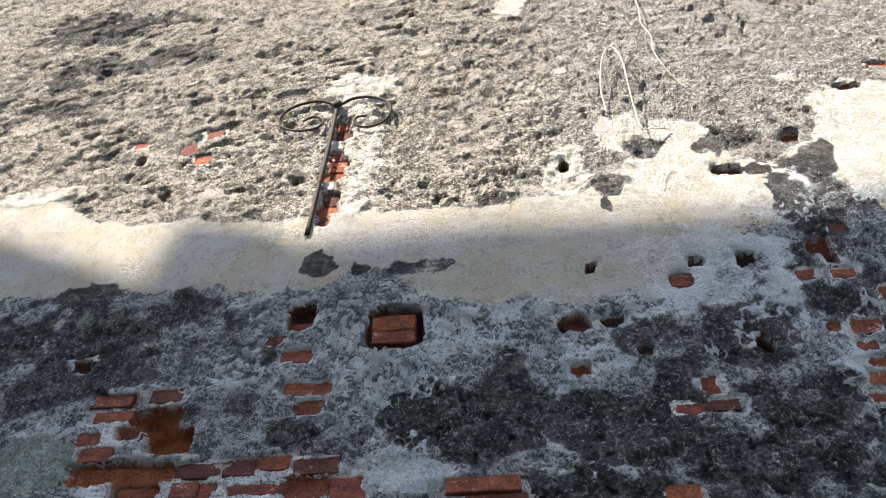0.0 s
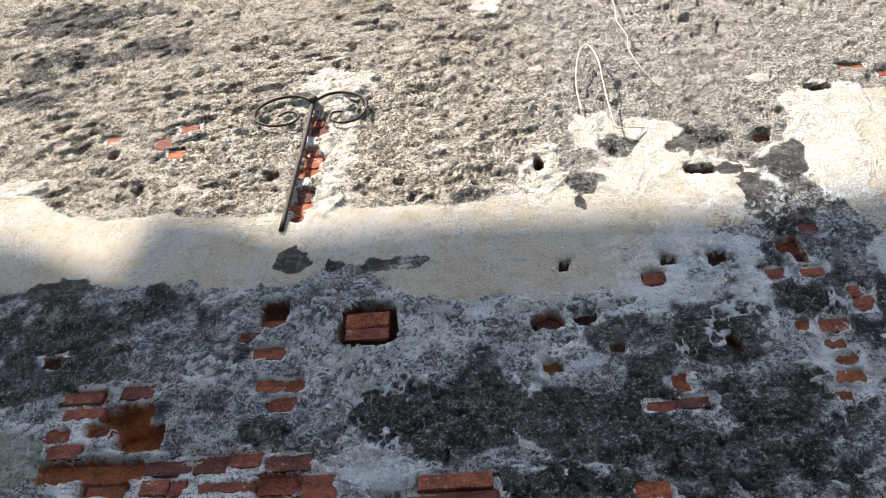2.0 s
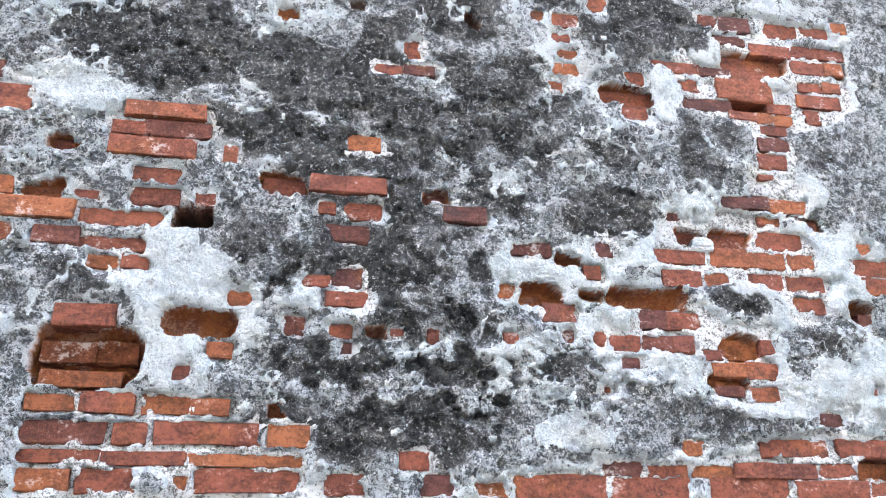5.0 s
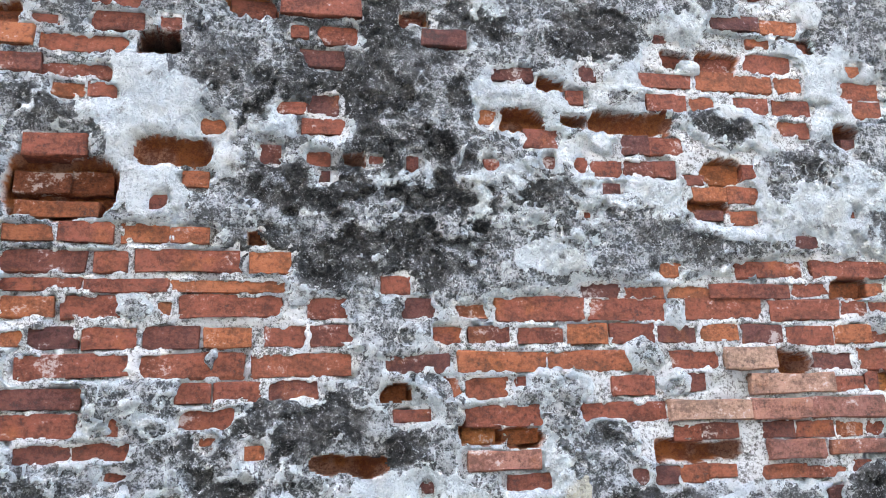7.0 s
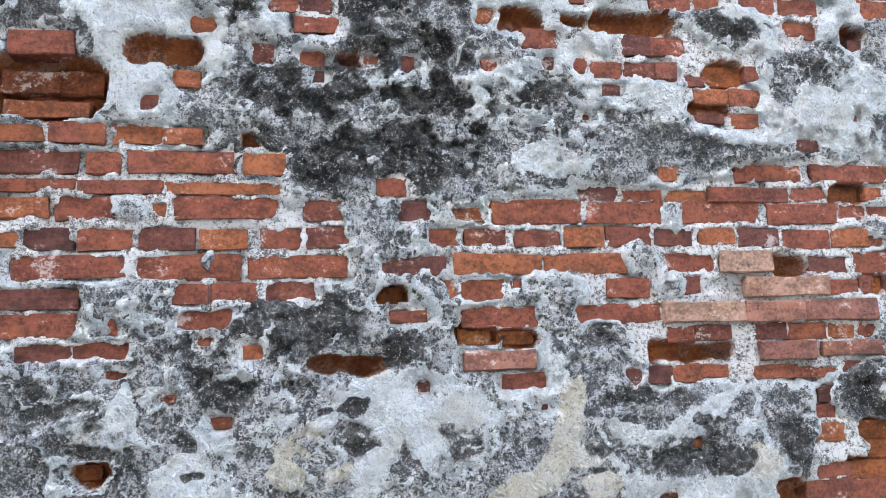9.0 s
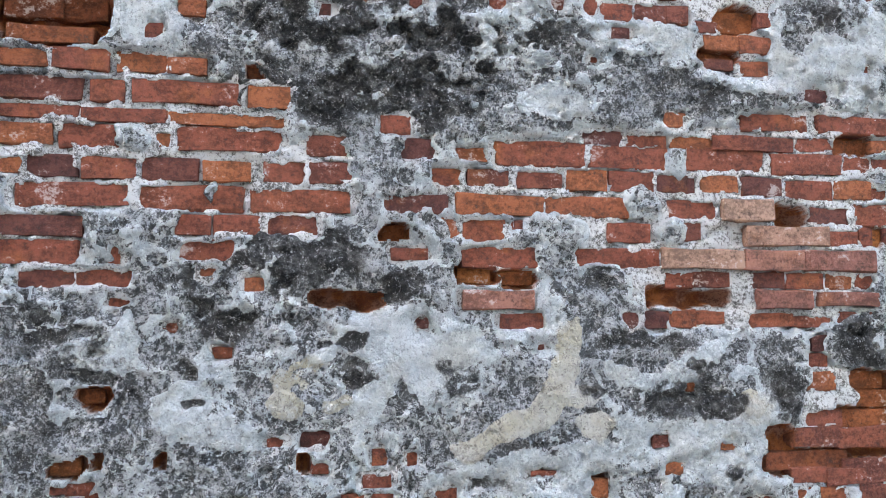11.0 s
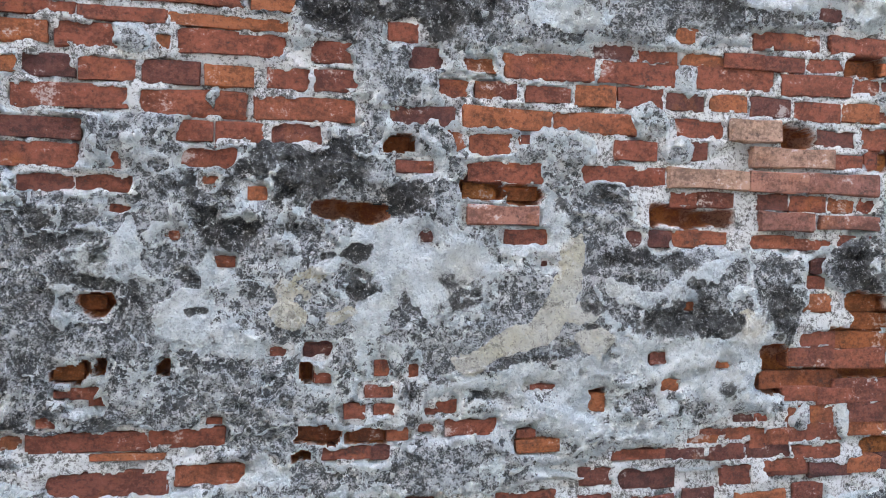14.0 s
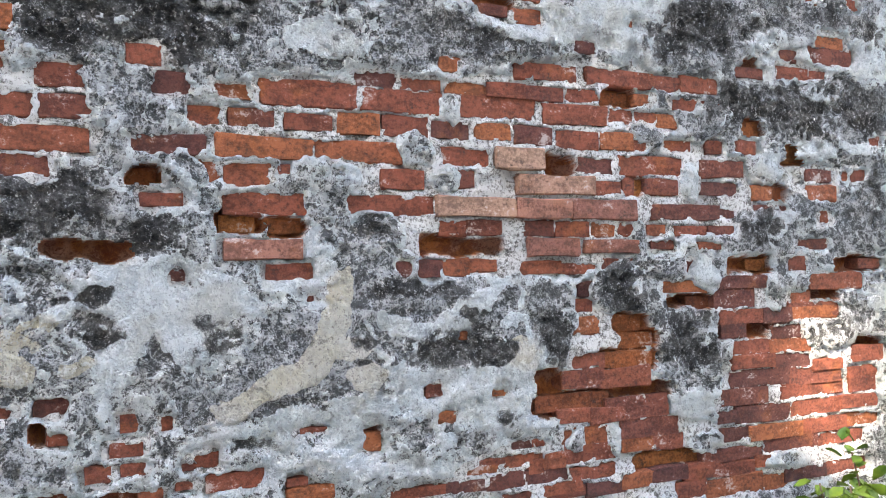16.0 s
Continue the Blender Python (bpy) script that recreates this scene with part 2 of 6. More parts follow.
def cover(x, z, rx, rz):
    FIELDS["cover"].append((x, z, rx, rz, 1.0))


def mould(x, z, rx, rz, strength):
    FIELDS["mould"].append((x, z, rx, rz, strength))


def white(x, z, rx, rz, strength):
    FIELDS["white"].append((x, z, rx, rz, strength))


def cream(x, z, rx, rz, strength):
    FIELDS["cream"].append((x, z, rx, rz, strength))


def streak(kind, width, *places):
    """A run of limewash or paint along a line x, z, x, z and so on."""
    STREAKS[kind].append((width, places))


def crumbled(x, z, rx, rz, strength):
    FIELDS["crumbled"].append((x, z, rx, rz, strength))


def lichen(x, z, rx, rz, strength):
    FIELDS["lichen"].append((x, z, rx, rz, strength))


brick(-1.580, 4.179, 0.060, 0.038)
brick(-1.882, 4.159, 0.055, 0.038)
brick(0.840, 4.151, 0.093, 0.028)
brick(-1.663, 4.098, 0.060, 0.063)
brick(0.957, 4.096, 0.090, 0.033)
cavity(-1.851, 4.048, 0.044, 0.036, 0.045)
cavity(0.705, 4.043, 0.068, 0.032, 0.045)
brick(-1.597, 4.028, 0.063, 0.046)
brick(0.930, 3.891, 0.109, 0.061)
cavity(-1.186, 3.834, 0.042, 0.032, 0.045)
cavity(-1.688, 3.834, 0.034, 0.049, 0.12)
brick(0.464, 3.809, 0.037, 0.058, -0.022)
brick(1.187, 3.791, 0.113, 0.044)
cavity(-0.267, 3.768, 0.029, 0.053, 0.12)
cavity(0.231, 3.665, 0.095, 0.034, 0.03)
brick(0.855, 3.636, 0.086, 0.040)
brick(1.223, 3.633, 0.033, 0.041)
brick(0.924, 3.570, 0.089, 0.040)
brick(0.024, 3.221, 0.065, 0.039)
brick(-0.283, 3.099, 0.063, 0.040, -0.022)
brick(0.026, 2.867, 0.044, 0.055)
brick(0.046, 2.806, 0.073, 0.028)
brick(-0.034, 2.800, 0.072, 0.028)
brick(-1.225, 2.600, 0.036, 0.031)
brick(-1.102, 2.589, 0.177, 0.033)
cavity(-1.415, 2.570, 0.210, 0.076, 0.08)
brick(-1.064, 2.531, 0.124, 0.051, -0.022)
cavity(-1.385, 2.494, 0.197, 0.060, 0.08)
brick(-0.291, 1.812, 0.195, 0.043)
brick(-0.537, 1.810, 0.126, 0.041)
brick(-0.659, 1.810, 0.089, 0.037)
brick(0.755, 1.807, 0.184, 0.050)
brick(0.082, 1.807, 0.068, 0.041)
brick(1.079, 1.807, 0.066, 0.034)
brick(-0.095, 1.806, 0.096, 0.040)
brick(-0.413, 1.806, 0.026, 0.028)
brick(0.337, 1.805, 0.190, 0.048)
brick(0.534, 1.804, 0.175, 0.045)
brick(0.954, 1.803, 0.172, 0.043)
brick(0.190, 1.800, 0.062, 0.026)
brick(0.437, 1.753, 0.087, 0.042)
brick(0.741, 1.753, 0.085, 0.034)
brick(0.538, 1.753, 0.098, 0.041)
brick(-0.684, 1.753, 0.037, 0.033)
brick(-0.091, 1.752, 0.089, 0.040)
brick(0.226, 1.752, 0.086, 0.033)
brick(0.137, 1.751, 0.063, 0.034)
brick(0.639, 1.751, 0.084, 0.035)
brick(-0.184, 1.751, 0.080, 0.039)
brick(0.842, 1.751, 0.095, 0.038)
brick(-0.613, 1.751, 0.090, 0.039)
brick(-0.401, 1.751, 0.099, 0.042)
brick(-0.296, 1.750, 0.083, 0.037)
brick(0.334, 1.750, 0.094, 0.031)
brick(1.068, 1.749, 0.090, 0.038)
brick(-0.511, 1.749, 0.095, 0.039)
brick(0.960, 1.746, 0.112, 0.040)
brick(-0.575, 1.698, 0.197, 0.041)
brick(1.094, 1.698, 0.040, 0.041)
brick(0.674, 1.697, 0.114, 0.038)
brick(-0.360, 1.697, 0.191, 0.043)
brick(0.444, 1.697, 0.192, 0.041)
brick(0.805, 1.697, 0.117, 0.043, 0.014)
brick(0.250, 1.696, 0.184, 0.040)
brick(-0.152, 1.695, 0.187, 0.043)
brick(0.074, 1.694, 0.127, 0.036)
brick(1.010, 1.689, 0.093, 0.037)
cavity(0.908, 1.688, 0.066, 0.039, 0.045)
brick(0.312, 1.654, 0.072, 0.020)
brick(0.673, 1.650, 0.039, 0.036)
brick(-0.169, 1.647, 0.092, 0.037)
brick(0.145, 1.647, 0.040, 0.039)
brick(1.100, 1.646, 0.029, 0.038)
brick(-0.273, 1.645, 0.090, 0.036)
brick(-0.357, 1.645, 0.061, 0.037)
brick(0.531, 1.644, 0.092, 0.039)
brick(0.216, 1.643, 0.085, 0.044)
brick(0.900, 1.642, 0.200, 0.037, 0.014)
brick(-0.628, 1.639, 0.146, 0.036)
brick(1.039, 1.638, 0.071, 0.032)
brick(0.028, 1.636, 0.049, 0.033, -0.04)
brick(-0.326, 1.594, 0.110, 0.039)
brick(0.061, 1.593, 0.071, 0.022)
brick(0.505, 1.590, 0.189, 0.039)
brick(-0.632, 1.590, 0.137, 0.043)
brick(0.695, 1.590, 0.183, 0.038, 0.014)
brick(1.027, 1.589, 0.177, 0.040, 0.014)
brick(0.277, 1.588, 0.153, 0.040)
brick(0.864, 1.588, 0.140, 0.040, 0.014)
brick(0.184, 1.587, 0.026, 0.036)
brick(-0.497, 1.585, 0.017, 0.031)
brick(-0.327, 1.551, 0.026, 0.018)
brick(0.198, 1.551, 0.064, 0.031, -0.022)
brick(0.284, 1.547, 0.072, 0.026, -0.022)
brick(0.718, 1.546, 0.079, 0.030)
brick(1.093, 1.545, 0.048, 0.030)
brick(0.851, 1.545, 0.079, 0.034)
brick(0.643, 1.545, 0.059, 0.030)
brick(0.941, 1.544, 0.086, 0.033)
brick(1.025, 1.544, 0.068, 0.030)
brick(-0.513, 1.541, 0.095, 0.030)
brick(-0.613, 1.540, 0.095, 0.031)
brick(-0.241, 1.532, 0.031, 0.025)
cavity(0.665, 1.507, 0.192, 0.031, 0.045)
brick(1.044, 1.505, 0.147, 0.028, 0.014)
cavity(-0.064, 1.505, 0.131, 0.029, 0.045)
brick(0.886, 1.504, 0.126, 0.037, 0.014)
brick(0.244, 1.502, 0.147, 0.033, 0.014)
brick(-0.489, 1.497, 0.039, 0.021)
brick(0.716, 1.465, 0.060, 0.024)
brick(0.529, 1.461, 0.032, 0.033)
brick(0.651, 1.461, 0.059, 0.035)
brick(0.586, 1.460, 0.058, 0.034)
brick(1.064, 1.460, 0.086, 0.031)
brick(0.858, 1.459, 0.102, 0.027)
cavity(1.435, 1.458, 0.065, 0.028, 0.045)
brick(0.294, 1.458, 0.087, 0.031)
brick(0.086, 1.457, 0.027, 0.022)
cavity(1.511, 1.456, 0.068, 0.032, 0.045)
cavity(1.858, 1.456, 0.177, 0.028, 0.045)
brick(0.961, 1.454, 0.091, 0.022)
brick(-0.394, 1.449, 0.020, 0.016)
cavity(0.882, 1.199, 0.066, 0.025, 0.045)
brick(0.855, 1.021, 0.068, 0.028)
brick(0.909, 0.966, 0.100, 0.025)
brick(-1.074, 3.610, 0.040, 0.040, -0.012)
brick(-1.066, 3.670, 0.080, 0.048, -0.012)
brick(-1.058, 3.730, 0.060, 0.056, -0.012)
brick(-1.066, 3.850, 0.080, 0.048, -0.012)
brick(-1.058, 3.910, 0.060, 0.056, -0.012)
brick(-1.074, 3.970, 0.040, 0.040, -0.012)
brick(-1.058, 4.090, 0.060, 0.056, -0.012)
brick(-1.074, 4.150, 0.040, 0.040, -0.012)
bare(-1.074, 3.9, 0.022, 0.34)
streak("white", 0.033, -0.028, 1.474, -0.008, 1.431, 0.020, 1.372, -0.006, 1.318, -0.032, 1.285)
streak("white", 0.007, -0.332, 1.464, -0.308, 1.486, -0.270, 1.490, -0.233, 1.486)
streak("white", 0.007, -0.188, 1.488, -0.175, 1.443, -0.167, 1.429)
streak("white", 0.009, -0.326, 1.460, -0.330, 1.422, -0.339, 1.346)
streak("white", 0.012, -0.077, 1.444, -0.080, 1.404, -0.122, 1.388)
streak("white", 0.011, 0.035, 1.485, 0.083, 1.483, 0.127, 1.470)
streak("white", 0.019, 0.483, 1.351, 0.521, 1.344, 0.567, 1.323, 0.613, 1.337, 0.659, 1.380, 0.722, 1.395)
streak("white", 0.013, 0.722, 1.395, 0.777, 1.446, 0.793, 1.475)
streak("white", 0.009, 0.803, 1.351, 0.828, 1.314, 0.879, 1.255, 0.875, 1.233)
streak("white", 0.007, 0.623, 1.183, 0.587, 1.151, 0.587, 1.123, 0.609, 1.100, 0.652, 1.106)
streak("white", 0.008, 0.515, 1.234, 0.569, 1.209, 0.585, 1.187)
streak("white", 0.007, 0.243, 1.468, 0.258, 1.424, 0.333, 1.428, 0.347, 1.490)
streak("white", 0.007, 0.430, 1.351, 0.468, 1.309, 0.491, 1.288)
streak("white", 0.009, 0.569, 1.223, 0.646, 1.243, 0.709, 1.221, 0.805, 1.241)
streak("cream", 0.029, 0.388, 1.435, 0.378, 1.372, 0.357, 1.310, 0.336, 1.275)
streak("cream", 0.024, 0.343, 1.275, 0.271, 1.248, 0.208, 1.215, 0.173, 1.205)
streak("white", 0.009, 0.704, 2.244, 0.734, 2.272, 0.790, 2.282, 0.873, 2.252, 0.896, 2.199, 0.863, 2.157, 0.793, 2.161, 0.719, 2.178, 0.704, 2.244)
streak("white", 0.009, 0.471, 2.187, 0.512, 2.202, 0.551, 2.191, 0.542, 2.164, 0.496, 2.156, 0.471, 2.187)
streak("white", 0.011, 0.700, 2.124, 0.695, 2.059, 0.710, 2.001, 0.792, 1.996, 0.863, 2.011, 0.875, 2.064, 0.903, 2.131)
streak("white", 0.009, 0.221, 2.272, 0.296, 2.263, 0.358, 2.240, 0.407, 2.198, 0.475, 2.246, 0.556, 2.263, 0.693, 2.284)
streak("white", 0.009, 0.256, 2.223, 0.292, 2.192, 0.369, 2.209, 0.418, 2.166)
streak("white", 0.007, -0.134, 2.078, -0.128, 2.048, -0.140, 2.012)
streak("white", 0.007, -0.025, 2.081, 0.021, 2.064, 0.032, 2.023, 0.080, 2.054, 0.114, 2.025, 0.164, 2.069)
streak("white", 0.007, 0.034, 2.101, 0.045, 2.077, 0.069, 2.078, 0.082, 2.115)
streak("white", 0.009, -0.206, 2.213, -0.172, 2.227, -0.138, 2.210, -0.161, 2.179, -0.206, 2.183)
streak("white", 0.011, 0.519, 2.118, 0.557, 2.100, 0.624, 2.096, 0.677, 2.084)
streak("white", 0.009, 1.093, 2.262, 1.130, 2.321, 1.099, 2.193, 1.134, 2.112, 1.094, 2.029)
streak("white", 0.015, -0.530, 2.209, -0.518, 2.140, -0.506, 2.071, -0.520, 2.014)
streak("white", 0.011, -0.467, 2.188, -0.447, 2.225, -0.414, 2.167, -0.371, 2.217, -0.349, 2.158, -0.306, 2.125, -0.327, 2.066)
streak("white", 0.007, -0.664, 1.620, -0.607, 1.627, -0.578, 1.603, -0.558, 1.568)
streak("white", 0.007, 0.078, 1.664, 0.096, 1.636, 0.114, 1.603, 0.085, 1.580)
streak("white", 0.007, 0.157, 1.779, 0.239, 1.772, 0.310, 1.770, 0.395, 1.769)
streak("white", 0.007, 0.716, 2.019, 0.757, 1.980, 0.828, 1.994, 0.886, 2.007)
streak("white", 0.009, 1.511, 1.960, 1.568, 1.921, 1.591, 2.012, 1.713, 1.993, 1.843, 2.051)
streak("white", 0.007, 1.295, 1.485, 1.347, 1.429, 1.293, 1.382)
streak("white", 0.007, 1.844, 1.404, 1.887, 1.356, 1.931, 1.316, 1.884, 1.279)
streak("white", 0.009, 0.810, 3.010, 0.841, 2.934, 0.880, 2.956)
streak("white", 0.011, 0.776, 2.659, 0.760, 2.528, 0.687, 2.463, 0.645, 2.402, 0.701, 2.404)
streak("white", 0.009, 0.389, 3.018, 0.399, 2.902, 0.375, 2.774)
streak("white", 0.011, 0.723, 2.264, 0.782, 2.279, 0.839, 2.240, 0.904, 2.228)
streak("white", 0.009, 0.253, 2.319, 0.327, 2.280, 0.402, 2.256, 0.481, 2.258, 0.617, 2.275)
bare(-0.46, 1.80, 0.247, 0.130)
bare(-0.63, 1.60, 0.066, 0.071)
bare(-0.26, 1.71, 0.135, 0.086)
bare(-0.13, 1.75, 0.075, 0.076)
bare(0.33, 1.72, 0.217, 0.052)
bare(0.77, 1.66, 0.348, 0.218)
bare(0.96, 1.69, 0.161, 0.247)
bare(-0.49, 1.05, 0.201, 0.039)
bare(0.54, 0.98, 0.216, 0.021)
bare(0.81, 1.02, 0.081, 0.061)
bare(0.24, 1.58, 0.071, 0.034)
bare(0.94, 1.01, 0.210, 0.075)
bare(1.09, 1.16, 0.097, 0.065)
bare(1.07, 1.03, 0.192, 0.078)
bare(1.06, 1.08, 0.143, 0.155)
bare(1.05, 1.30, 0.111, 0.065)
bare(-0.56, 2.57, 0.101, 0.075)
bare(0.81, 1.02, 0.176, 0.059)
bare(1.00, 1.04, 0.134, 0.088)
bare(0.54, 0.98, 0.216, 0.021)
bare(-1.20, 2.67, 0.367, 0.065)
bare(-1.06, 2.55, 0.153, 0.056)
bare(-1.56, 2.86, 0.097, 0.111)
bare(0.77, 2.07, 0.083, 0.079)
bare(-0.63, 2.06, 0.085, 0.084)
bare(-0.52, 1.95, 0.183, 0.022)
cover(-0.47, 1.81, 0.030, 0.023)
cover(-0.44, 1.63, 0.048, 0.050)
cover(-0.05, 1.79, 0.020, 0.055)
cover(0.01, 1.74, 0.061, 0.039)
cover(0.37, 1.65, 0.073, 0.035)
cover(0.64, 1.80, 0.023, 0.036)
cover(0.56, 1.71, 0.036, 0.033)
cover(0.63, 1.65, 0.034, 0.026)
cover(-0.52, 1.62, 0.024, 0.046)
cover(0.11, 1.64, 0.025, 0.045)
cover(0.36, 1.58, 0.037, 0.046)
cover(0.46, 1.53, 0.075, 0.047)
cover(-0.33, 1.71, 0.008, 0.021)
cover(1.06, 1.40, 0.072, 0.052)
cover(0.88, 1.35, 0.073, 0.088)
cover(1.02, 2.04, 0.087, 0.067)
cover(0.69, 2.83, 0.048, 0.056)
mould(-0.51, 2.83, 0.205, 0.156, 0.9)
mould(-0.56, 2.75, 0.120, 0.100, 1.3)
mould(-0.20, 2.82, 0.170, 0.053, 1.3)
mould(0.01, 2.51, 0.440, 0.225, 0.75)
mould(0.51, 2.44, 0.126, 0.090, 1.3)
mould(0.75, 2.61, 0.068, 0.100, 1.3)
mould(0.31, 2.72, 0.118, 0.103, 0.8)
mould(-0.13, 2.30, 0.198, 0.171, 0.85)
mould(0.10, 2.63, 0.363, 0.161, 0.85)
mould(0.65, 3.04, 0.183, 0.134, 0.95)
mould(0.47, 3.38, 0.106, 0.143, 0.6)
mould(0.49, 3.18, 0.101, 0.153, 0.6)
mould(-1.02, 2.80, 0.076, 0.067, 0.8)
mould(-0.88, 2.21, 0.097, 0.095, 0.5)
mould(-0.31, 2.30, 0.072, 0.078, 0.7)
mould(1.11, 3.23, 0.220, 0.092, 0.5)
mould(-1.77, 3.19, 0.499, 0.195, 1)
mould(-1.44, 3.24, 0.168, 0.093, 0.9)
mould(-1.78, 3.02, 0.238, 0.124, 0.8)
mould(-0.55, 2.82, 0.243, 0.126, 1.2)
mould(-0.20, 2.82, 0.163, 0.058, 1.4)
mould(0.11, 3.03, 0.194, 0.093, 0.8)
mould(0.41, 3.33, 0.087, 0.199, 0.6)
mould(0.32, 2.75, 0.097, 0.091, 0.9)
mould(-0.09, 2.70, 0.331, 0.090, 0.7)
mould(-1.07, 3.34, 0.073, 0.048, 0.4)
mould(-0.91, 3.37, 0.036, 0.024, 1)
mould(-0.74, 3.35, 0.192, 0.043, 0.7)
mould(-1.22, 3.05, 0.154, 0.102, 0.6)
mould(-0.93, 3.19, 0.103, 0.132, 0.4)
mould(-0.04, 3.41, 0.064, 0.095, 0.45)
mould(0.19, 3.24, 0.088, 0.085, 0.4)
mould(0.29, 3.82, 0.154, 0.132, 0.9)
mould(0.47, 3.65, 0.095, 0.159, 1)
mould(0.37, 3.58, 0.063, 0.077, 1)
mould(-0.53, 3.63, 0.082, 0.069, 0.9)
mould(-0.15, 3.63, 0.052, 0.108, 0.6)
mould(-1.06, 3.41, 0.052, 0.055, 1)
mould(-1.32, 4.00, 0.135, 0.069, 0.3)
mould(0.05, 2.13, 0.237, 0.160, 0.85)
mould(-0.01, 1.92, 0.206, 0.094, 0.8)
mould(0.35, 2.03, 0.188, 0.100, 0.6)
mould(0.79, 2.23, 0.084, 0.054, 0.9)
mould(1.02, 2.14, 0.073, 0.068, 0.85)
mould(-0.26, 1.54, 0.177, 0.053, 0.75)
mould(-0.10, 1.59, 0.087, 0.044, 0.8)
mould(0.05, 1.53, 0.067, 0.044, 0.95)
mould(1.07, 1.38, 0.084, 0.072, 0.7)
mould(-0.60, 1.45, 0.123, 0.060, 0.6)
mould(0.89, 1.36, 0.074, 0.082, 0.6)
mould(0.63, 1.93, 0.133, 0.076, 0.55)
mould(-0.21, 1.98, 0.110, 0.070, 0.5)
mould(-0.65, 2.20, 0.121, 0.057, 0.6)
mould(-0.01, 2.26, 0.095, 0.075, 0.8)
mould(-0.64, 1.39, 0.122, 0.122, 0.42)
mould(-0.54, 1.26, 0.155, 0.165, 0.36)
mould(0.66, 1.30, 0.131, 0.046, 0.7)
mould(-0.30, 1.18, 0.227, 0.085, 0.35)
mould(0.19, 1.35, 0.093, 0.045, 0.6)
mould(-0.04, 1.36, 0.055, 0.033, 0.6)
mould(0.88, 1.34, 0.062, 0.098, 0.65)
mould(1.05, 1.39, 0.086, 0.050, 0.7)
mould(0.41, 1.61, 0.086, 0.058, 0.5)
mould(-0.26, 1.47, 0.073, 0.043, 0.6)
mould(-0.14, 1.42, 0.043, 0.022, 0.5)
mould(0.44, 1.55, 0.074, 0.047, 0.5)
mould(1.27, 1.27, 0.113, 0.082, 0.85)
mould(1.48, 1.57, 0.134, 0.072, 0.7)
mould(1.65, 1.87, 0.346, 0.089, 0.75)
mould(1.31, 2.04, 0.125, 0.084, 0.9)
mould(1.77, 2.10, 0.235, 0.061, 0.6)
mould(1.92, 1.60, 0.090, 0.109, 0.7)
mould(1.44, 1.92, 0.113, 0.057, 0.6)
mould(-0.09, 1.89, 0.230, 0.069, 0.7)
mould(1.78, 1.28, 0.128, 0.045, 0.6)
white(0.26, 1.14, 0.261, 0.069, 0.42)
white(0.56, 1.23, 0.076, 0.018, 0.7)
white(0.79, 1.13, 0.081, 0.073, 0.42)
white(-0.44, 1.63, 0.050, 0.042, 0.42)
white(-0.64, 1.51, 0.066, 0.018, 0.42)
white(-0.28, 1.25, 0.083, 0.032, 0.6)
white(-0.14, 1.26, 0.086, 0.033, 0.4)
white(0.36, 1.44, 0.037, 0.069, 0.42)
white(-0.09, 1.39, 0.131, 0.066, 0.35)
white(0.29, 1.44, 0.054, 0.014, 0.7)
white(0.02, 1.08, 0.134, 0.056, 0.3)
white(0.62, 1.13, 0.078, 0.060, 0.42)
white(0.37, 1.91, 0.046, 0.032, 1)
white(0.59, 1.71, 0.077, 0.047, 0.42)
white(-0.15, 1.80, 0.064, 0.065, 0.3)
white(-0.47, 1.79, 0.059, 0.031, 0.42)
white(0.37, 1.91, 0.050, 0.034, 1)
white(0.77, 2.01, 0.062, 0.018, 1)
white(1.01, 2.04, 0.087, 0.081, 0.8)
white(-0.49, 2.19, 0.063, 0.064, 0.9)
white(-0.45, 2.05, 0.063, 0.057, 0.75)
white(-0.22, 2.20, 0.045, 0.036, 0.7)
white(0.33, 2.11, 0.038, 0.038, 0.6)
white(-0.14, 2.04, 0.017, 0.035, 0.8)
white(0.05, 2.07, 0.059, 0.049, 0.42)
white(-0.31, 2.11, 0.033, 0.035, 0.6)
white(-0.43, 2.20, 0.069, 0.085, 0.85)
white(-0.19, 2.70, 0.062, 0.053, 0.8)
white(-0.24, 2.53, 0.078, 0.024, 0.8)
white(-0.73, 2.66, 0.139, 0.039, 0.8)
white(-0.84, 2.92, 0.148, 0.090, 0.45)
white(-0.28, 3.03, 0.266, 0.117, 0.4)
white(0.40, 2.85, 0.077, 0.092, 0.6)
white(0.82, 2.97, 0.067, 0.040, 0.9)
white(0.49, 2.97, 0.096, 0.118, 0.4)
white(-0.34, 2.85, 0.017, 0.053, 0.7)
white(0.24, 3.15, 0.195, 0.106, 0.42)
white(-0.88, 2.48, 0.142, 0.028, 0.4)
white(0.12, 3.80, 0.122, 0.132, 1)
white(0.73, 3.96, 0.100, 0.139, 1)
white(-1.00, 4.36, 0.140, 0.081, 1)
white(-0.08, 3.91, 0.074, 0.094, 0.8)
white(0.58, 3.65, 0.125, 0.079, 0.8)
white(0.53, 4.13, 0.045, 0.027, 1)
white(-2.23, 3.89, 0.196, 0.051, 0.8)
white(-1.09, 3.63, 0.119, 0.142, 0.42)
white(-0.95, 3.72, 0.159, 0.148, 0.42)
white(-0.24, 4.34, 0.032, 0.031, 1)
white(-1.74, 2.76, 0.101, 0.070, 0.42)
white(-0.77, 2.92, 0.138, 0.091, 0.4)
white(-0.72, 2.65, 0.111, 0.045, 0.6)
white(-0.19, 2.71, 0.065, 0.053, 0.6)
white(-0.37, 2.63, 0.078, 0.029, 0.6)
white(-0.41, 3.06, 0.273, 0.078, 0.4)
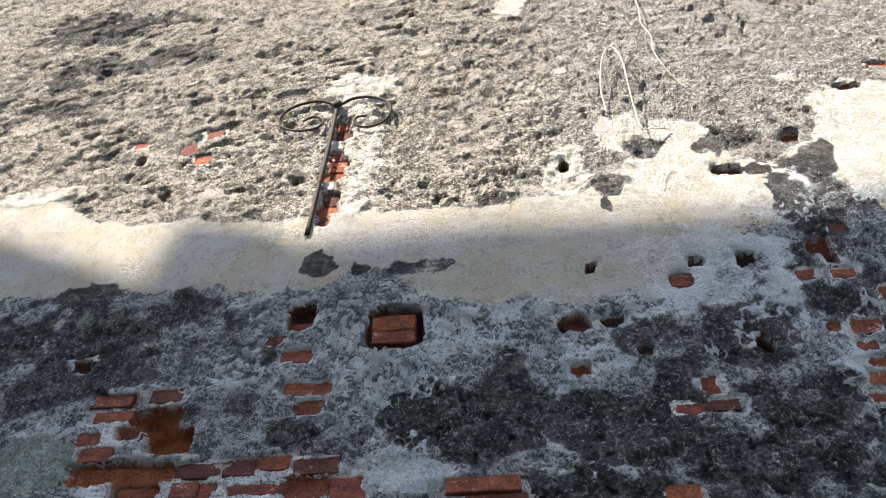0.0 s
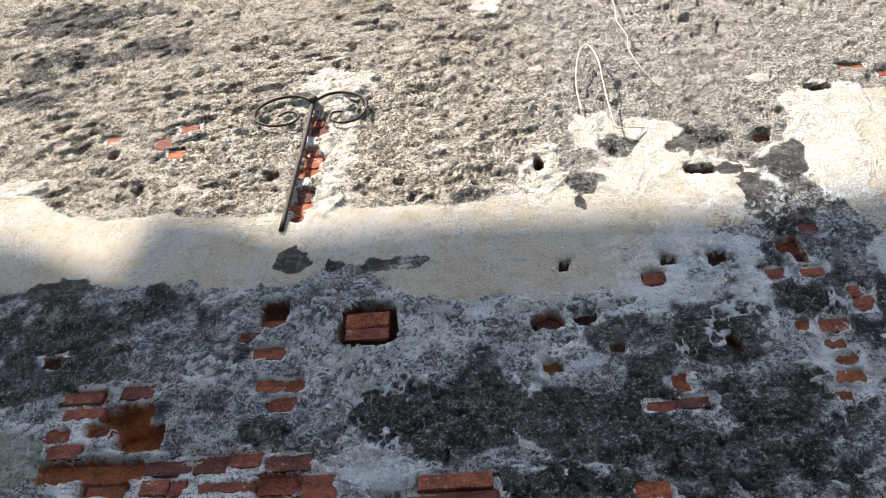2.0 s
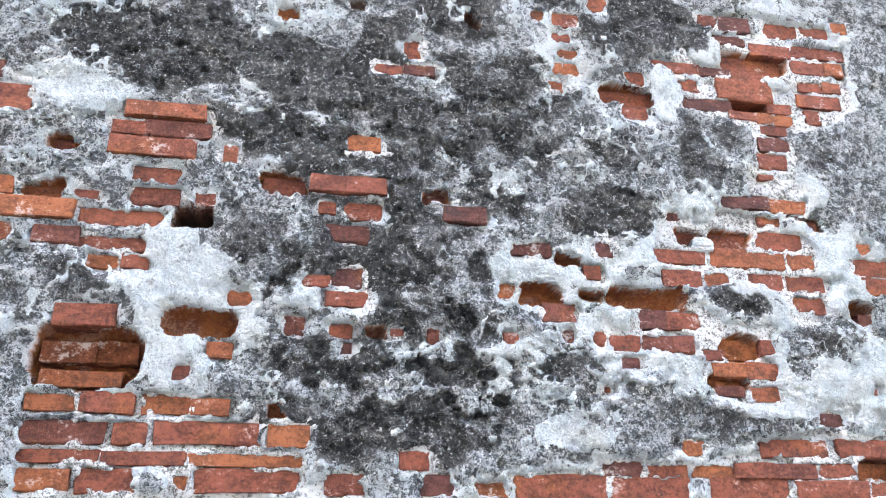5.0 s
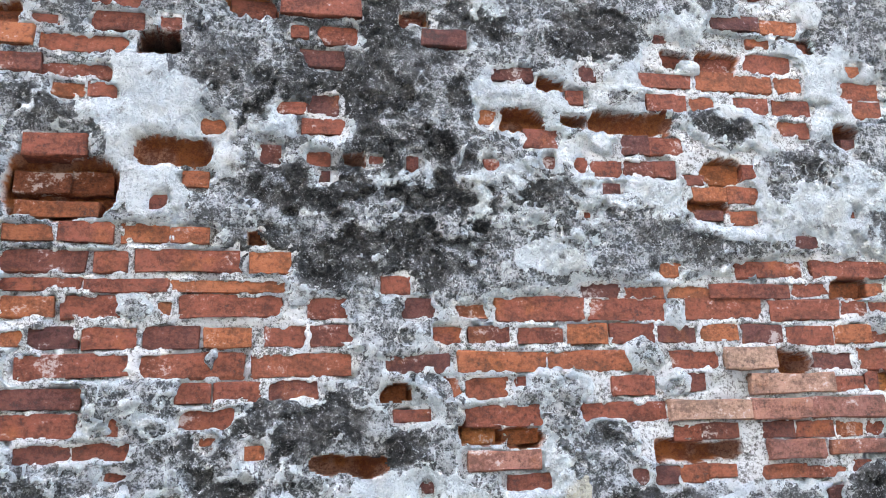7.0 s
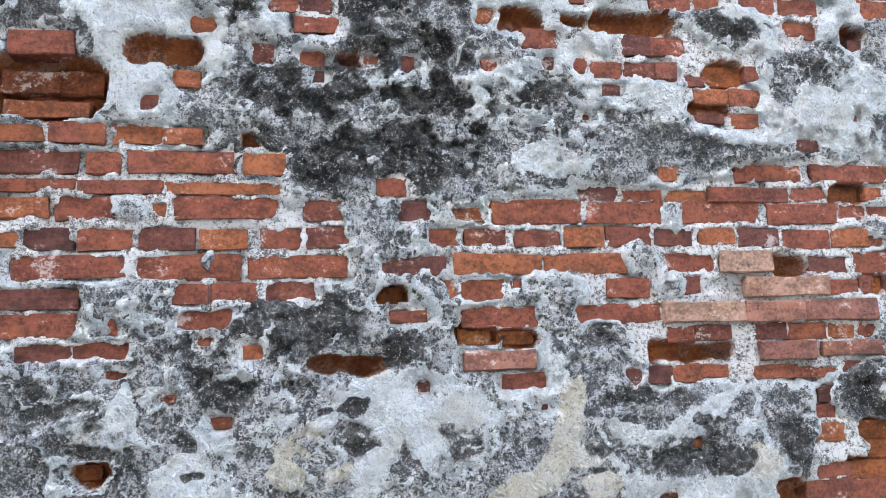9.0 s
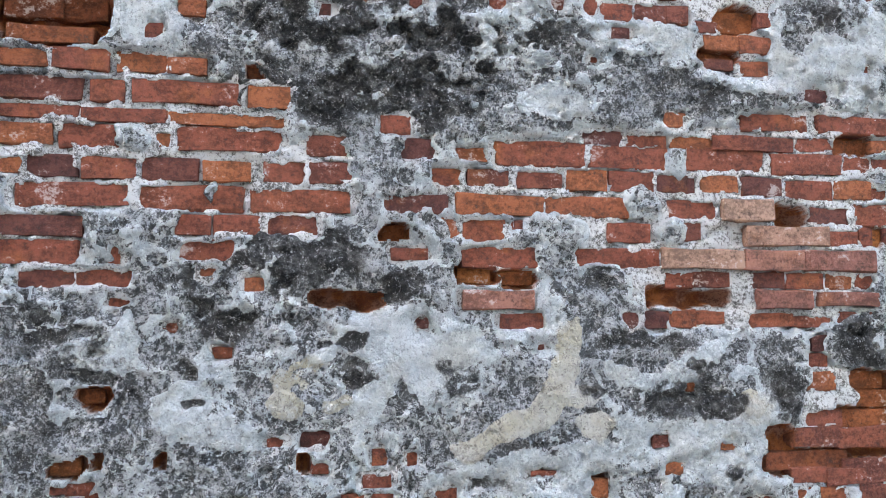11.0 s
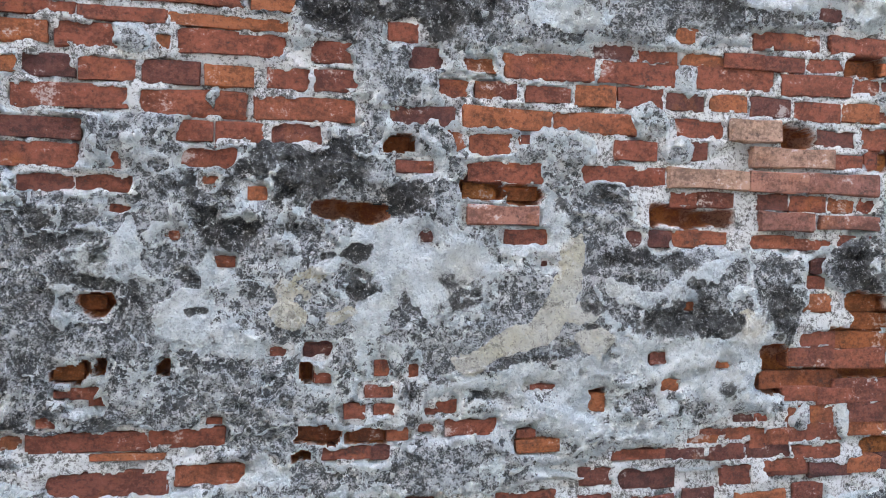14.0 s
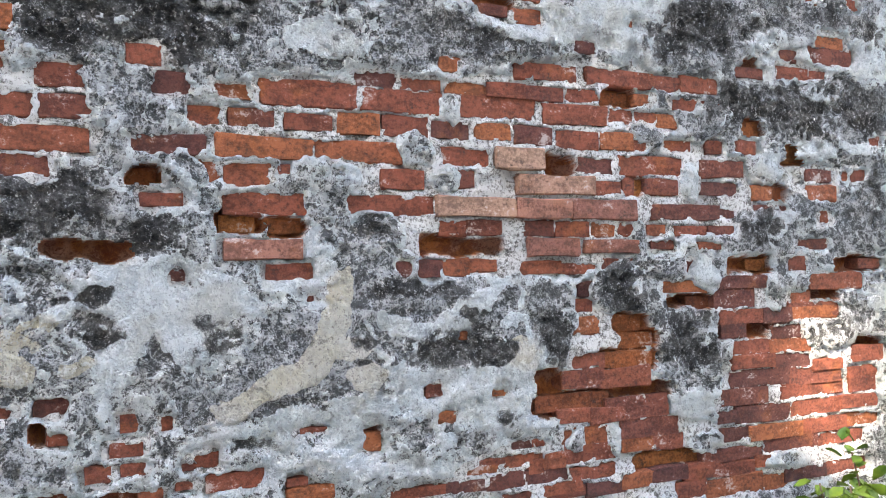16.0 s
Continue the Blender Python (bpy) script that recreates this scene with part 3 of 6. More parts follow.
white(-0.94, 3.42, 0.476, 0.151, 0.3)
white(-0.43, 4.87, 0.073, 0.098, 0.8)
white(-0.26, 3.76, 0.073, 0.147, 0.6)
cream(0.81, 1.28, 0.041, 0.037, 0.7)
crumbled(0.04, 2.08, 0.259, 0.182, 1)
crumbled(-0.21, 2.02, 0.099, 0.070, 0.6)
crumbled(0.35, 2.05, 0.151, 0.075, 0.6)
crumbled(0.15, 2.61, 0.307, 0.207, 0.5)
crumbled(-0.22, 2.22, 0.143, 0.075, 0.8)
crumbled(-0.22, 1.49, 0.137, 0.054, 0.8)
crumbled(0.09, 1.13, 0.182, 0.056, 0.6)
crumbled(0.60, 1.13, 0.103, 0.071, 0.6)
crumbled(-0.10, 1.89, 0.195, 0.069, 0.8)
crumbled(1.64, 1.97, 0.244, 0.089, 0.6)
crumbled(-1.12, 3.13, 0.138, 0.128, 0.5)
white(0.35, 1.16, 0.087, 0.028, 0.7)
white(0.58, 1.26, 0.092, 0.021, 0.6)
white(0.86, 1.15, 0.049, 0.044, 0.6)
white(0.20, 1.35, 0.063, 0.041, 0.55)
white(0.27, 1.39, 0.060, 0.034, 0.42)
white(-0.23, 1.27, 0.126, 0.026, 0.42)
white(-0.08, 1.17, 0.098, 0.039, 0.42)
white(0.05, 1.22, 0.068, 0.040, 0.55)
white(-0.42, 1.18, 0.070, 0.042, 0.38)
white(0.49, 1.18, 0.113, 0.035, 0.6)
white(0.73, 1.15, 0.106, 0.048, 0.6)
white(0.66, 1.19, 0.078, 0.036, 0.6)
white(0.37, 1.08, 0.122, 0.035, 0.6)
white(0.60, 1.06, 0.103, 0.029, 0.6)
white(-0.07, 1.20, 0.088, 0.033, 0.42)
white(0.85, 2.00, 0.112, 0.039, 0.8)
white(0.54, 2.07, 0.132, 0.039, 0.6)
white(0.26, 2.07, 0.074, 0.050, 0.6)
white(1.12, 2.03, 0.089, 0.109, 0.9)
white(-0.37, 2.03, 0.043, 0.069, 0.42)
white(1.64, 2.00, 0.163, 0.060, 0.65)
white(1.91, 2.00, 0.090, 0.063, 0.6)
white(1.09, 2.00, 0.097, 0.067, 0.8)
white(0.93, 2.01, 0.091, 0.039, 0.7)
white(1.29, 1.44, 0.035, 0.041, 0.8)
white(0.52, 2.75, 0.091, 0.071, 0.42)
white(0.33, 3.04, 0.096, 0.121, 0.42)
white(-0.51, 3.06, 0.174, 0.098, 0.42)
white(-0.64, 2.98, 0.084, 0.075, 0.42)
white(0.18, 3.21, 0.131, 0.065, 0.6)
white(0.06, 3.29, 0.099, 0.090, 0.42)
white(0.65, 3.23, 0.052, 0.068, 0.8)
white(1.12, 3.41, 0.015, 0.020, 0.2)
lichen(-1.72, 2.74, 0.133, 0.069, 1)
lichen(-1.74, 3.29, 0.237, 0.073, 0.4)
white(-0.51, 1.39, 0.059, 0.014, 1)
white(-0.48, 1.42, 0.031, 0.028, 1)
white(-0.47, 1.45, 0.021, 0.028, 0.9)
white(-0.37, 1.30, 0.044, 0.038, 1)
white(-0.37, 1.34, 0.027, 0.011, 1)
white(-0.33, 1.26, 0.055, 0.016, 0.9)
white(-0.27, 1.24, 0.056, 0.016, 0.6)
white(0.06, 1.39, 0.065, 0.024, 1)
white(0.08, 1.47, 0.041, 0.015, 1)
white(0.10, 1.41, 0.027, 0.040, 0.8)
white(-0.05, 1.41, 0.017, 0.011, 1)
white(0.08, 1.41, 0.025, 0.012, 1)
white(0.01, 1.46, 0.016, 0.011, 1)
white(-0.18, 1.40, 0.023, 0.017, 0.8)
white(-0.23, 1.38, 0.095, 0.039, 0.45)
white(-0.01, 1.27, 0.040, 0.020, 0.7)
white(-0.28, 1.31, 0.056, 0.039, 0.4)
# some of these ovals draw dents by colour, dark round a pale centre
mould(-0.05, 1.42, 0.032, 0.017, 0.9)
mould(-0.10, 1.42, 0.023, 0.018, 0.8)
mould(-0.04, 1.35, 0.056, 0.025, 0.8)
mould(-0.27, 1.45, 0.063, 0.032, 0.9)
mould(-0.22, 1.47, 0.038, 0.032, 0.8)
mould(-0.32, 1.49, 0.037, 0.019, 0.7)
mould(0.03, 1.51, 0.135, 0.020, 0.7)
mould(-0.53, 1.36, 0.041, 0.012, 0.8)
mould(-0.35, 1.31, 0.021, 0.010, 0.9)
mould(0.08, 1.45, 0.034, 0.007, 0.7)
mould(-0.37, 1.38, 0.024, 0.013, 0.8)
mould(0.10, 1.32, 0.041, 0.027, 0.5)
mould(-0.53, 1.27, 0.076, 0.075, 0.38)
cream(-0.18, 1.30, 0.029, 0.029, 0.9)
cream(-0.14, 1.38, 0.038, 0.020, 0.8)
cream(-0.09, 1.30, 0.039, 0.018, 0.8)
cream(-0.17, 1.35, 0.039, 0.039, 0.55)
white(0.17, 1.41, 0.056, 0.034, 1)
white(0.23, 1.39, 0.018, 0.016, 1)
white(0.64, 1.34, 0.047, 0.020, 1)
white(0.78, 1.35, 0.044, 0.018, 0.9)
white(0.77, 1.28, 0.048, 0.022, 0.6)
white(0.73, 1.18, 0.128, 0.044, 0.6)
white(0.24, 1.15, 0.114, 0.034, 0.6)
white(0.79, 1.23, 0.049, 0.029, 0.6)
white(0.17, 1.28, 0.056, 0.041, 0.42)
white(0.29, 1.18, 0.058, 0.021, 0.7)
white(0.65, 1.23, 0.070, 0.014, 0.7)
white(0.83, 1.27, 0.033, 0.044, 0.6)
white(0.27, 1.43, 0.043, 0.021, 0.42)
white(0.36, 1.46, 0.022, 0.028, 0.6)
mould(0.71, 1.29, 0.087, 0.033, 0.85)
mould(0.57, 1.42, 0.138, 0.027, 0.7)
mould(0.89, 1.32, 0.051, 0.096, 0.7)
mould(0.54, 1.16, 0.084, 0.036, 0.45)
mould(0.78, 1.13, 0.081, 0.029, 0.5)
mould(0.44, 1.32, 0.037, 0.028, 0.7)
mould(0.45, 1.28, 0.030, 0.014, 0.8)
mould(0.68, 1.37, 0.024, 0.012, 0.9)
mould(0.72, 1.37, 0.019, 0.012, 0.8)
mould(0.79, 1.44, 0.013, 0.010, 0.9)
mould(0.34, 1.32, 0.044, 0.028, 0.4)
mould(0.99, 1.40, 0.034, 0.045, 0.7)
cream(0.45, 1.25, 0.034, 0.039, 1)
cream(0.42, 1.31, 0.043, 0.022, 0.8)
cream(0.81, 1.28, 0.023, 0.022, 1)
mould(-2.39, 4.49, 0.370, 0.118, 0.85)
mould(-2.15, 4.79, 0.265, 0.112, 0.8)
mould(-2.46, 5.28, 0.200, 0.124, 0.8)
mould(-1.96, 5.05, 0.483, 0.224, 0.45)
mould(-1.20, 4.87, 0.532, 0.304, 0.4)
mould(-0.49, 4.46, 0.355, 0.371, 0.42)
mould(-0.00, 3.81, 0.071, 0.074, 0.8)
mould(0.25, 4.14, 0.317, 0.310, 0.4)
mould(-0.04, 4.12, 0.058, 0.208, 0.5)
mould(-1.89, 4.16, 0.300, 0.154, 0.45)
mould(-2.13, 3.99, 0.223, 0.144, 0.4)
white(-0.69, 3.08, 0.096, 0.121, 0.48)
white(-0.80, 3.26, 0.103, 0.068, 0.42)
white(0.38, 3.22, 0.113, 0.124, 0.42)
white(-0.87, 3.02, 0.097, 0.118, 0.48)
white(-1.23, 3.01, 0.085, 0.080, 0.45)
white(-0.33, 2.94, 0.173, 0.072, 0.42)
white(0.11, 3.28, 0.195, 0.130, 0.55)
white(-0.32, 3.13, 0.337, 0.071, 0.42)
white(-0.95, 3.11, 0.134, 0.125, 0.4)
white(0.35, 3.53, 0.125, 0.150, 0.55)
white(0.68, 3.82, 0.072, 0.258, 1)
white(-1.44, 3.92, 0.268, 0.134, 0.4)
white(-0.97, 3.93, 0.084, 0.295, 0.6)
white(-1.13, 3.94, 0.064, 0.398, 0.42)
white(-1.24, 3.56, 0.060, 0.055, 0.42)
brick(0.479, 3.374, 0.047, 0.040)
brick(0.408, 3.320, 0.058, 0.055, -0.022)
brick(0.827, 3.305, 0.073, 0.052)
brick(1.118, 3.286, 0.075, 0.043)
brick(0.422, 3.268, 0.029, 0.053, -0.022)
brick(0.808, 3.243, 0.108, 0.054)
brick(0.940, 3.241, 0.115, 0.046)
brick(1.154, 3.235, 0.068, 0.044)
brick(0.345, 3.208, 0.045, 0.037)
brick(0.439, 3.199, 0.057, 0.030)
brick(0.802, 3.189, 0.083, 0.035)
brick(0.521, 3.123, 0.028, 0.036)
brick(1.267, 3.099, 0.054, 0.037)
brick(0.534, 3.083, 0.056, 0.046)
brick(0.856, 3.072, 0.058, 0.038)
brick(1.185, 3.071, 0.084, 0.036)
brick(0.935, 3.066, 0.093, 0.050)
brick(1.078, 3.063, 0.107, 0.050)
brick(0.365, 3.021, 0.038, 0.034)
brick(0.440, 3.015, 0.071, 0.043)
brick(0.915, 3.012, 0.092, 0.029)
brick(1.179, 2.999, 0.164, 0.035)
brick(1.031, 2.989, 0.122, 0.037)
brick(0.423, 2.954, 0.045, 0.029)
brick(1.217, 2.947, 0.052, 0.041)
brick(1.136, 2.943, 0.099, 0.043)
brick(0.919, 2.939, 0.068, 0.054, -0.022)
brick(1.011, 2.939, 0.108, 0.054, -0.022)
brick(0.438, 2.904, 0.053, 0.028)
brick(0.740, 2.898, 0.131, 0.032)
brick(0.853, 2.896, 0.089, 0.026)
brick(0.943, 2.892, 0.084, 0.033)
brick(1.196, 2.883, 0.051, 0.033)
brick(1.131, 2.880, 0.068, 0.030)
brick(0.442, 2.855, 0.042, 0.038)
brick(0.403, 2.853, 0.026, 0.037)
brick(0.613, 2.848, 0.053, 0.038)
brick(0.769, 2.846, 0.060, 0.038)
brick(0.928, 2.845, 0.155, 0.061, 0.006)
brick(0.396, 2.800, 0.036, 0.030)
brick(1.023, 2.797, 0.066, 0.031)
cavity(0.933, 2.794, 0.104, 0.037, 0.045)
brick(0.584, 2.789, 0.152, 0.049, -0.022)
brick(0.811, 2.788, 0.140, 0.035)
brick(1.117, 2.778, 0.039, 0.044)
brick(0.911, 2.763, 0.076, 0.024)
brick(1.004, 2.761, 0.104, 0.034)
brick(0.604, 2.742, 0.072, 0.042)
brick(0.991, 2.725, 0.076, 0.026)
brick(0.983, 2.680, 0.085, 0.040)
brick(0.970, 2.628, 0.079, 0.042)
brick(-0.535, 2.621, 0.172, 0.035, 0.014)
brick(-0.863, 2.609, 0.079, 0.036)
brick(-0.957, 2.591, 0.106, 0.040)
brick(-0.086, 2.581, 0.073, 0.040)
brick(0.941, 2.580, 0.036, 0.013)
brick(-0.503, 2.577, 0.138, 0.036, 0.007)
brick(-0.609, 2.572, 0.068, 0.033, 0.007)
brick(-0.961, 2.534, 0.076, 0.039)
brick(-0.554, 2.526, 0.181, 0.044, 0.014)
brick(-0.741, 2.526, 0.041, 0.037, -0.022)
brick(-0.385, 2.525, 0.026, 0.042)
brick(0.870, 2.505, 0.126, 0.037)
brick(0.988, 2.499, 0.097, 0.037)
brick(-0.117, 2.465, 0.167, 0.041, 0.014)
brick(-0.535, 2.460, 0.108, 0.036)
brick(-0.262, 2.459, 0.090, 0.041, -0.012)
brick(0.077, 2.454, 0.054, 0.031, -0.022)
brick(0.929, 2.453, 0.065, 0.021)
brick(1.023, 2.451, 0.076, 0.031, -0.012)
brick(0.670, 2.447, 0.034, 0.022)
brick(-0.850, 2.411, 0.062, 0.039)
brick(-0.533, 2.408, 0.098, 0.040)
brick(0.149, 2.408, 0.096, 0.037, 0.014)
brick(-0.164, 2.407, 0.034, 0.028)
brick(-0.431, 2.406, 0.045, 0.028)
brick(-0.080, 2.405, 0.091, 0.038)
brick(-0.762, 2.404, 0.079, 0.036, -0.022)
brick(0.704, 2.400, 0.057, 0.036, -0.022)
brick(-0.674, 2.399, 0.054, 0.023)
brick(0.811, 2.397, 0.102, 0.043, -0.022)
brick(-0.767, 2.359, 0.152, 0.042, 0.014)
cavity(-0.447, 2.357, 0.077, 0.050, 0.12)
brick(-0.593, 2.350, 0.167, 0.036)
brick(-0.116, 2.348, 0.093, 0.037)
brick(-0.845, 2.301, 0.075, 0.045)
brick(-0.716, 2.301, 0.088, 0.037, 0.011)
brick(1.868, 2.165, 0.042, 0.027)
brick(1.713, 2.153, 0.039, 0.014)
brick(1.773, 2.051, 0.100, 0.032)
brick(1.772, 2.012, 0.167, 0.043)
brick(1.616, 2.000, 0.057, 0.028)
cavity(1.475, 1.965, 0.042, 0.025, 0.045)
brick(1.724, 1.958, 0.059, 0.019)
brick(1.631, 1.955, 0.114, 0.033)
brick(1.481, 1.944, 0.089, 0.024)
brick(1.316, 1.899, 0.111, 0.037)
brick(1.217, 1.894, 0.083, 0.036)
brick(1.348, 1.852, 0.068, 0.019)
brick(1.272, 1.849, 0.073, 0.028)
brick(1.150, 1.809, 0.057, 0.023)
brick(1.213, 1.804, 0.059, 0.031)
brick(1.487, 1.802, 0.063, 0.039, -0.012)
brick(1.936, 1.795, 0.050, 0.029)
brick(1.462, 1.753, 0.063, 0.032)
brick(1.364, 1.749, 0.049, 0.031)
brick(1.647, 1.747, 0.095, 0.040, -0.022)
brick(1.244, 1.746, 0.081, 0.024)
brick(1.121, 1.741, 0.061, 0.025)
brick(1.166, 1.695, 0.188, 0.046)
brick(1.384, 1.695, 0.137, 0.039)
brick(1.870, 1.694, 0.048, 0.032)
brick(1.812, 1.691, 0.027, 0.024)
brick(1.719, 1.689, 0.091, 0.031)
brick(1.377, 1.646, 0.114, 0.031)
brick(1.196, 1.645, 0.095, 0.036)
brick(1.730, 1.644, 0.105, 0.038)
brick(1.116, 1.642, 0.056, 0.033, -0.012)
brick(1.575, 1.639, 0.055, 0.038, -0.022)
brick(1.517, 1.639, 0.060, 0.036)
brick(1.546, 1.596, 0.110, 0.023)
brick(1.270, 1.586, 0.207, 0.034)
brick(1.395, 1.586, 0.052, 0.022)
brick(1.735, 1.581, 0.039, 0.033)
brick(1.181, 1.543, 0.047, 0.025)
brick(1.380, 1.543, 0.080, 0.020)
brick(1.282, 1.541, 0.093, 0.021)
brick(1.691, 1.508, 0.110, 0.027)
brick(1.198, 1.508, 0.063, 0.019)
brick(1.339, 1.505, 0.067, 0.016)
brick(1.638, 1.458, 0.057, 0.037)
cavity(1.438, 1.458, 0.076, 0.033, 0.045)
cavity(1.818, 1.458, 0.095, 0.026, 0.045)
brick(1.286, 1.457, 0.049, 0.030)
brick(1.515, 1.456, 0.066, 0.030, -0.022)
brick(1.910, 1.454, 0.077, 0.026)
brick(1.457, 1.413, 0.174, 0.030)
brick(1.776, 1.410, 0.196, 0.039)
brick(0.975, 1.409, 0.039, 0.033)
brick(0.330, 1.406, 0.020, 0.014)
brick(1.263, 1.406, 0.134, 0.026)
brick(-0.299, 1.401, 0.033, 0.019)
cavity(1.732, 1.380, 0.111, 0.033, 0.045)
brick(1.418, 1.372, 0.131, 0.046)
brick(0.958, 1.370, 0.062, 0.026)
brick(1.642, 1.368, 0.079, 0.030)
cavity(1.241, 1.367, 0.078, 0.027, 0.045)
brick(1.322, 1.363, 0.082, 0.032, -0.022)
brick(1.692, 1.335, 0.184, 0.037)
brick(1.695, 1.329, 0.165, 0.030)
brick(1.440, 1.327, 0.144, 0.034)
brick(0.971, 1.326, 0.072, 0.039)
brick(1.563, 1.326, 0.096, 0.037)
brick(1.100, 1.325, 0.078, 0.036, -0.022)
brick(-0.536, 1.322, 0.046, 0.026, -0.022)
brick(0.672, 1.317, 0.026, 0.016)
brick(1.413, 1.294, 0.079, 0.038)
cavity(1.492, 1.292, 0.089, 0.034, 0.045)
brick(1.592, 1.285, 0.109, 0.039)
brick(1.126, 1.283, 0.102, 0.038, -0.022)
brick(1.473, 1.249, 0.134, 0.034)
brick(1.610, 1.246, 0.147, 0.034)
brick(0.981, 1.244, 0.086, 0.035)
cavity(1.896, 1.241, 0.104, 0.024, 0.045)
brick(1.094, 1.240, 0.151, 0.038, -0.012)
brick(-0.121, 1.234, 0.051, 0.028)
brick(-0.194, 1.228, 0.032, 0.020)
brick(1.478, 1.212, 0.146, 0.032)
brick(1.892, 1.210, 0.121, 0.043)
brick(0.596, 1.208, 0.035, 0.028)
brick(1.615, 1.206, 0.122, 0.037)
brick(0.964, 1.205, 0.110, 0.040)
brick(1.083, 1.200, 0.140, 0.042)
cavity(-0.526, 1.200, 0.013, 0.021, 0.045)
cavity(0.871, 1.200, 0.068, 0.047, 0.045)
cavity(-0.410, 1.196, 0.020, 0.018, 0.045)
brick(0.006, 1.195, 0.030, 0.030)
brick(0.748, 1.194, 0.031, 0.019)
brick(-0.573, 1.194, 0.048, 0.028, -0.012)
cavity(-0.143, 1.190, 0.025, 0.029, 0.045)
brick(0.069, 1.189, 0.021, 0.024)
brick(1.739, 1.189, 0.108, 0.028)
brick(-0.112, 1.178, 0.029, 0.022)
brick(1.504, 1.169, 0.201, 0.043)
cavity(1.120, 1.167, 0.178, 0.027, 0.04)
brick(1.696, 1.164, 0.190, 0.045)
brick(1.880, 1.160, 0.114, 0.029)
brick(-0.582, 1.155, 0.023, 0.012)
brick(-0.545, 1.155, 0.046, 0.021)
brick(0.942, 1.154, 0.198, 0.039, -0.012)
brick(0.001, 1.149, 0.056, 0.025)
brick(0.623, 1.149, 0.035, 0.024)
brick(0.338, 1.149, 0.049, 0.012)
brick(-0.518, 1.140, 0.033, 0.015)
cavity(0.453, 1.140, 0.025, 0.013, 0.045)
brick(1.117, 1.136, 0.172, 0.038)
brick(1.625, 1.127, 0.110, 0.037)
brick(1.875, 1.127, 0.093, 0.038)
brick(1.447, 1.126, 0.156, 0.040)
brick(1.737, 1.126, 0.121, 0.033)
brick(0.941, 1.123, 0.085, 0.029)
brick(1.030, 1.117, 0.093, 0.033)
brick(1.137, 1.116, 0.133, 0.026)
brick(0.136, 1.115, 0.039, 0.026)
brick(0.454, 1.115, 0.042, 0.035)
brick(0.011, 1.113, 0.038, 0.022)
brick(-0.048, 1.111, 0.037, 0.030)
brick(0.106, 1.109, 0.022, 0.019)
brick(-0.611, 1.103, 0.026, 0.019)
brick(-0.316, 1.098, 0.028, 0.011)
brick(1.857, 1.083, 0.140, 0.033)
brick(1.697, 1.080, 0.184, 0.037)
brick(1.390, 1.080, 0.067, 0.028)
brick(1.510, 1.079, 0.183, 0.043)
brick(1.149, 1.078, 0.169, 0.042)
brick(0.968, 1.075, 0.124, 0.041)
brick(0.843, 1.075, 0.027, 0.016)
brick(0.101, 1.073, 0.034, 0.015)
brick(0.800, 1.072, 0.050, 0.016)
brick(0.225, 1.071, 0.028, 0.034)
brick(0.172, 1.071, 0.070, 0.030)
brick(-0.365, 1.068, 0.140, 0.032)
brick(-0.671, 1.066, 0.038, 0.027)
brick(-0.119, 1.065, 0.091, 0.029, -0.022)
brick(-0.541, 1.065, 0.205, 0.035)
brick(-0.023, 1.063, 0.063, 0.028, -0.012)
brick(0.039, 1.062, 0.038, 0.026)
brick(0.305, 1.055, 0.036, 0.015)
brick(0.729, 1.044, 0.058, 0.012)
brick(1.115, 1.041, 0.091, 0.031)
brick(0.810, 1.039, 0.095, 0.025)
brick(1.203, 1.039, 0.084, 0.034)
brick(0.980, 1.037, 0.139, 0.037)
brick(-0.468, 1.036, 0.129, 0.010)
brick(1.872, 1.034, 0.120, 0.034)
brick(1.418, 1.034, 0.102, 0.034)
brick(1.728, 1.031, 0.160, 0.037)
brick(0.886, 1.030, 0.050, 0.033)
brick(1.554, 1.030, 0.180, 0.036)
brick(0.705, 1.030, 0.080, 0.018)
brick(0.332, 1.029, 0.089, 0.027)
brick(-0.063, 1.028, 0.092, 0.024)
brick(0.004, 1.026, 0.034, 0.026)
cavity(-0.156, 1.024, 0.022, 0.011, 0.045)
brick(0.555, 1.002, 0.124, 0.020)
brick(0.761, 1.000, 0.085, 0.032)
brick(0.661, 1.000, 0.105, 0.024)
brick(0.863, 1.000, 0.110, 0.031)
brick(1.212, 0.996, 0.200, 0.034, -0.022)
brick(1.602, 0.996, 0.196, 0.041)
brick(0.986, 0.992, 0.125, 0.029)
brick(1.786, 0.991, 0.176, 0.033)
brick(1.405, 0.986, 0.193, 0.031)
brick(1.206, 0.963, 0.105, 0.032)
brick(1.504, 0.959, 0.046, 0.027)
brick(1.113, 0.959, 0.091, 0.033)
brick(1.309, 0.957, 0.109, 0.037)
brick(0.914, 0.954, 0.102, 0.023)
brick(1.024, 0.952, 0.107, 0.029)
brick(1.416, 0.950, 0.125, 0.031)
brick(1.272, 0.916, 0.091, 0.039)
brick(1.794, 0.915, 0.157, 0.033)
brick(1.650, 0.913, 0.149, 0.032)
brick(1.409, 0.909, 0.182, 0.044)
brick(1.544, 0.901, 0.083, 0.036)
bare(0.99, 2.88, 0.258, 0.157)
bare(0.82, 2.37, 0.212, 0.108)
bare(0.96, 2.61, 0.073, 0.136)
bare(0.67, 2.16, 0.240, 0.060)
bare(0.98, 2.26, 0.057, 0.083)
cover(0.81, 2.23, 0.089, 0.054)
cover(0.85, 2.68, 0.074, 0.070)
cover(1.09, 2.63, 0.059, 0.086)
cover(0.78, 2.59, 0.035, 0.089)
cover(0.72, 2.48, 0.059, 0.036)
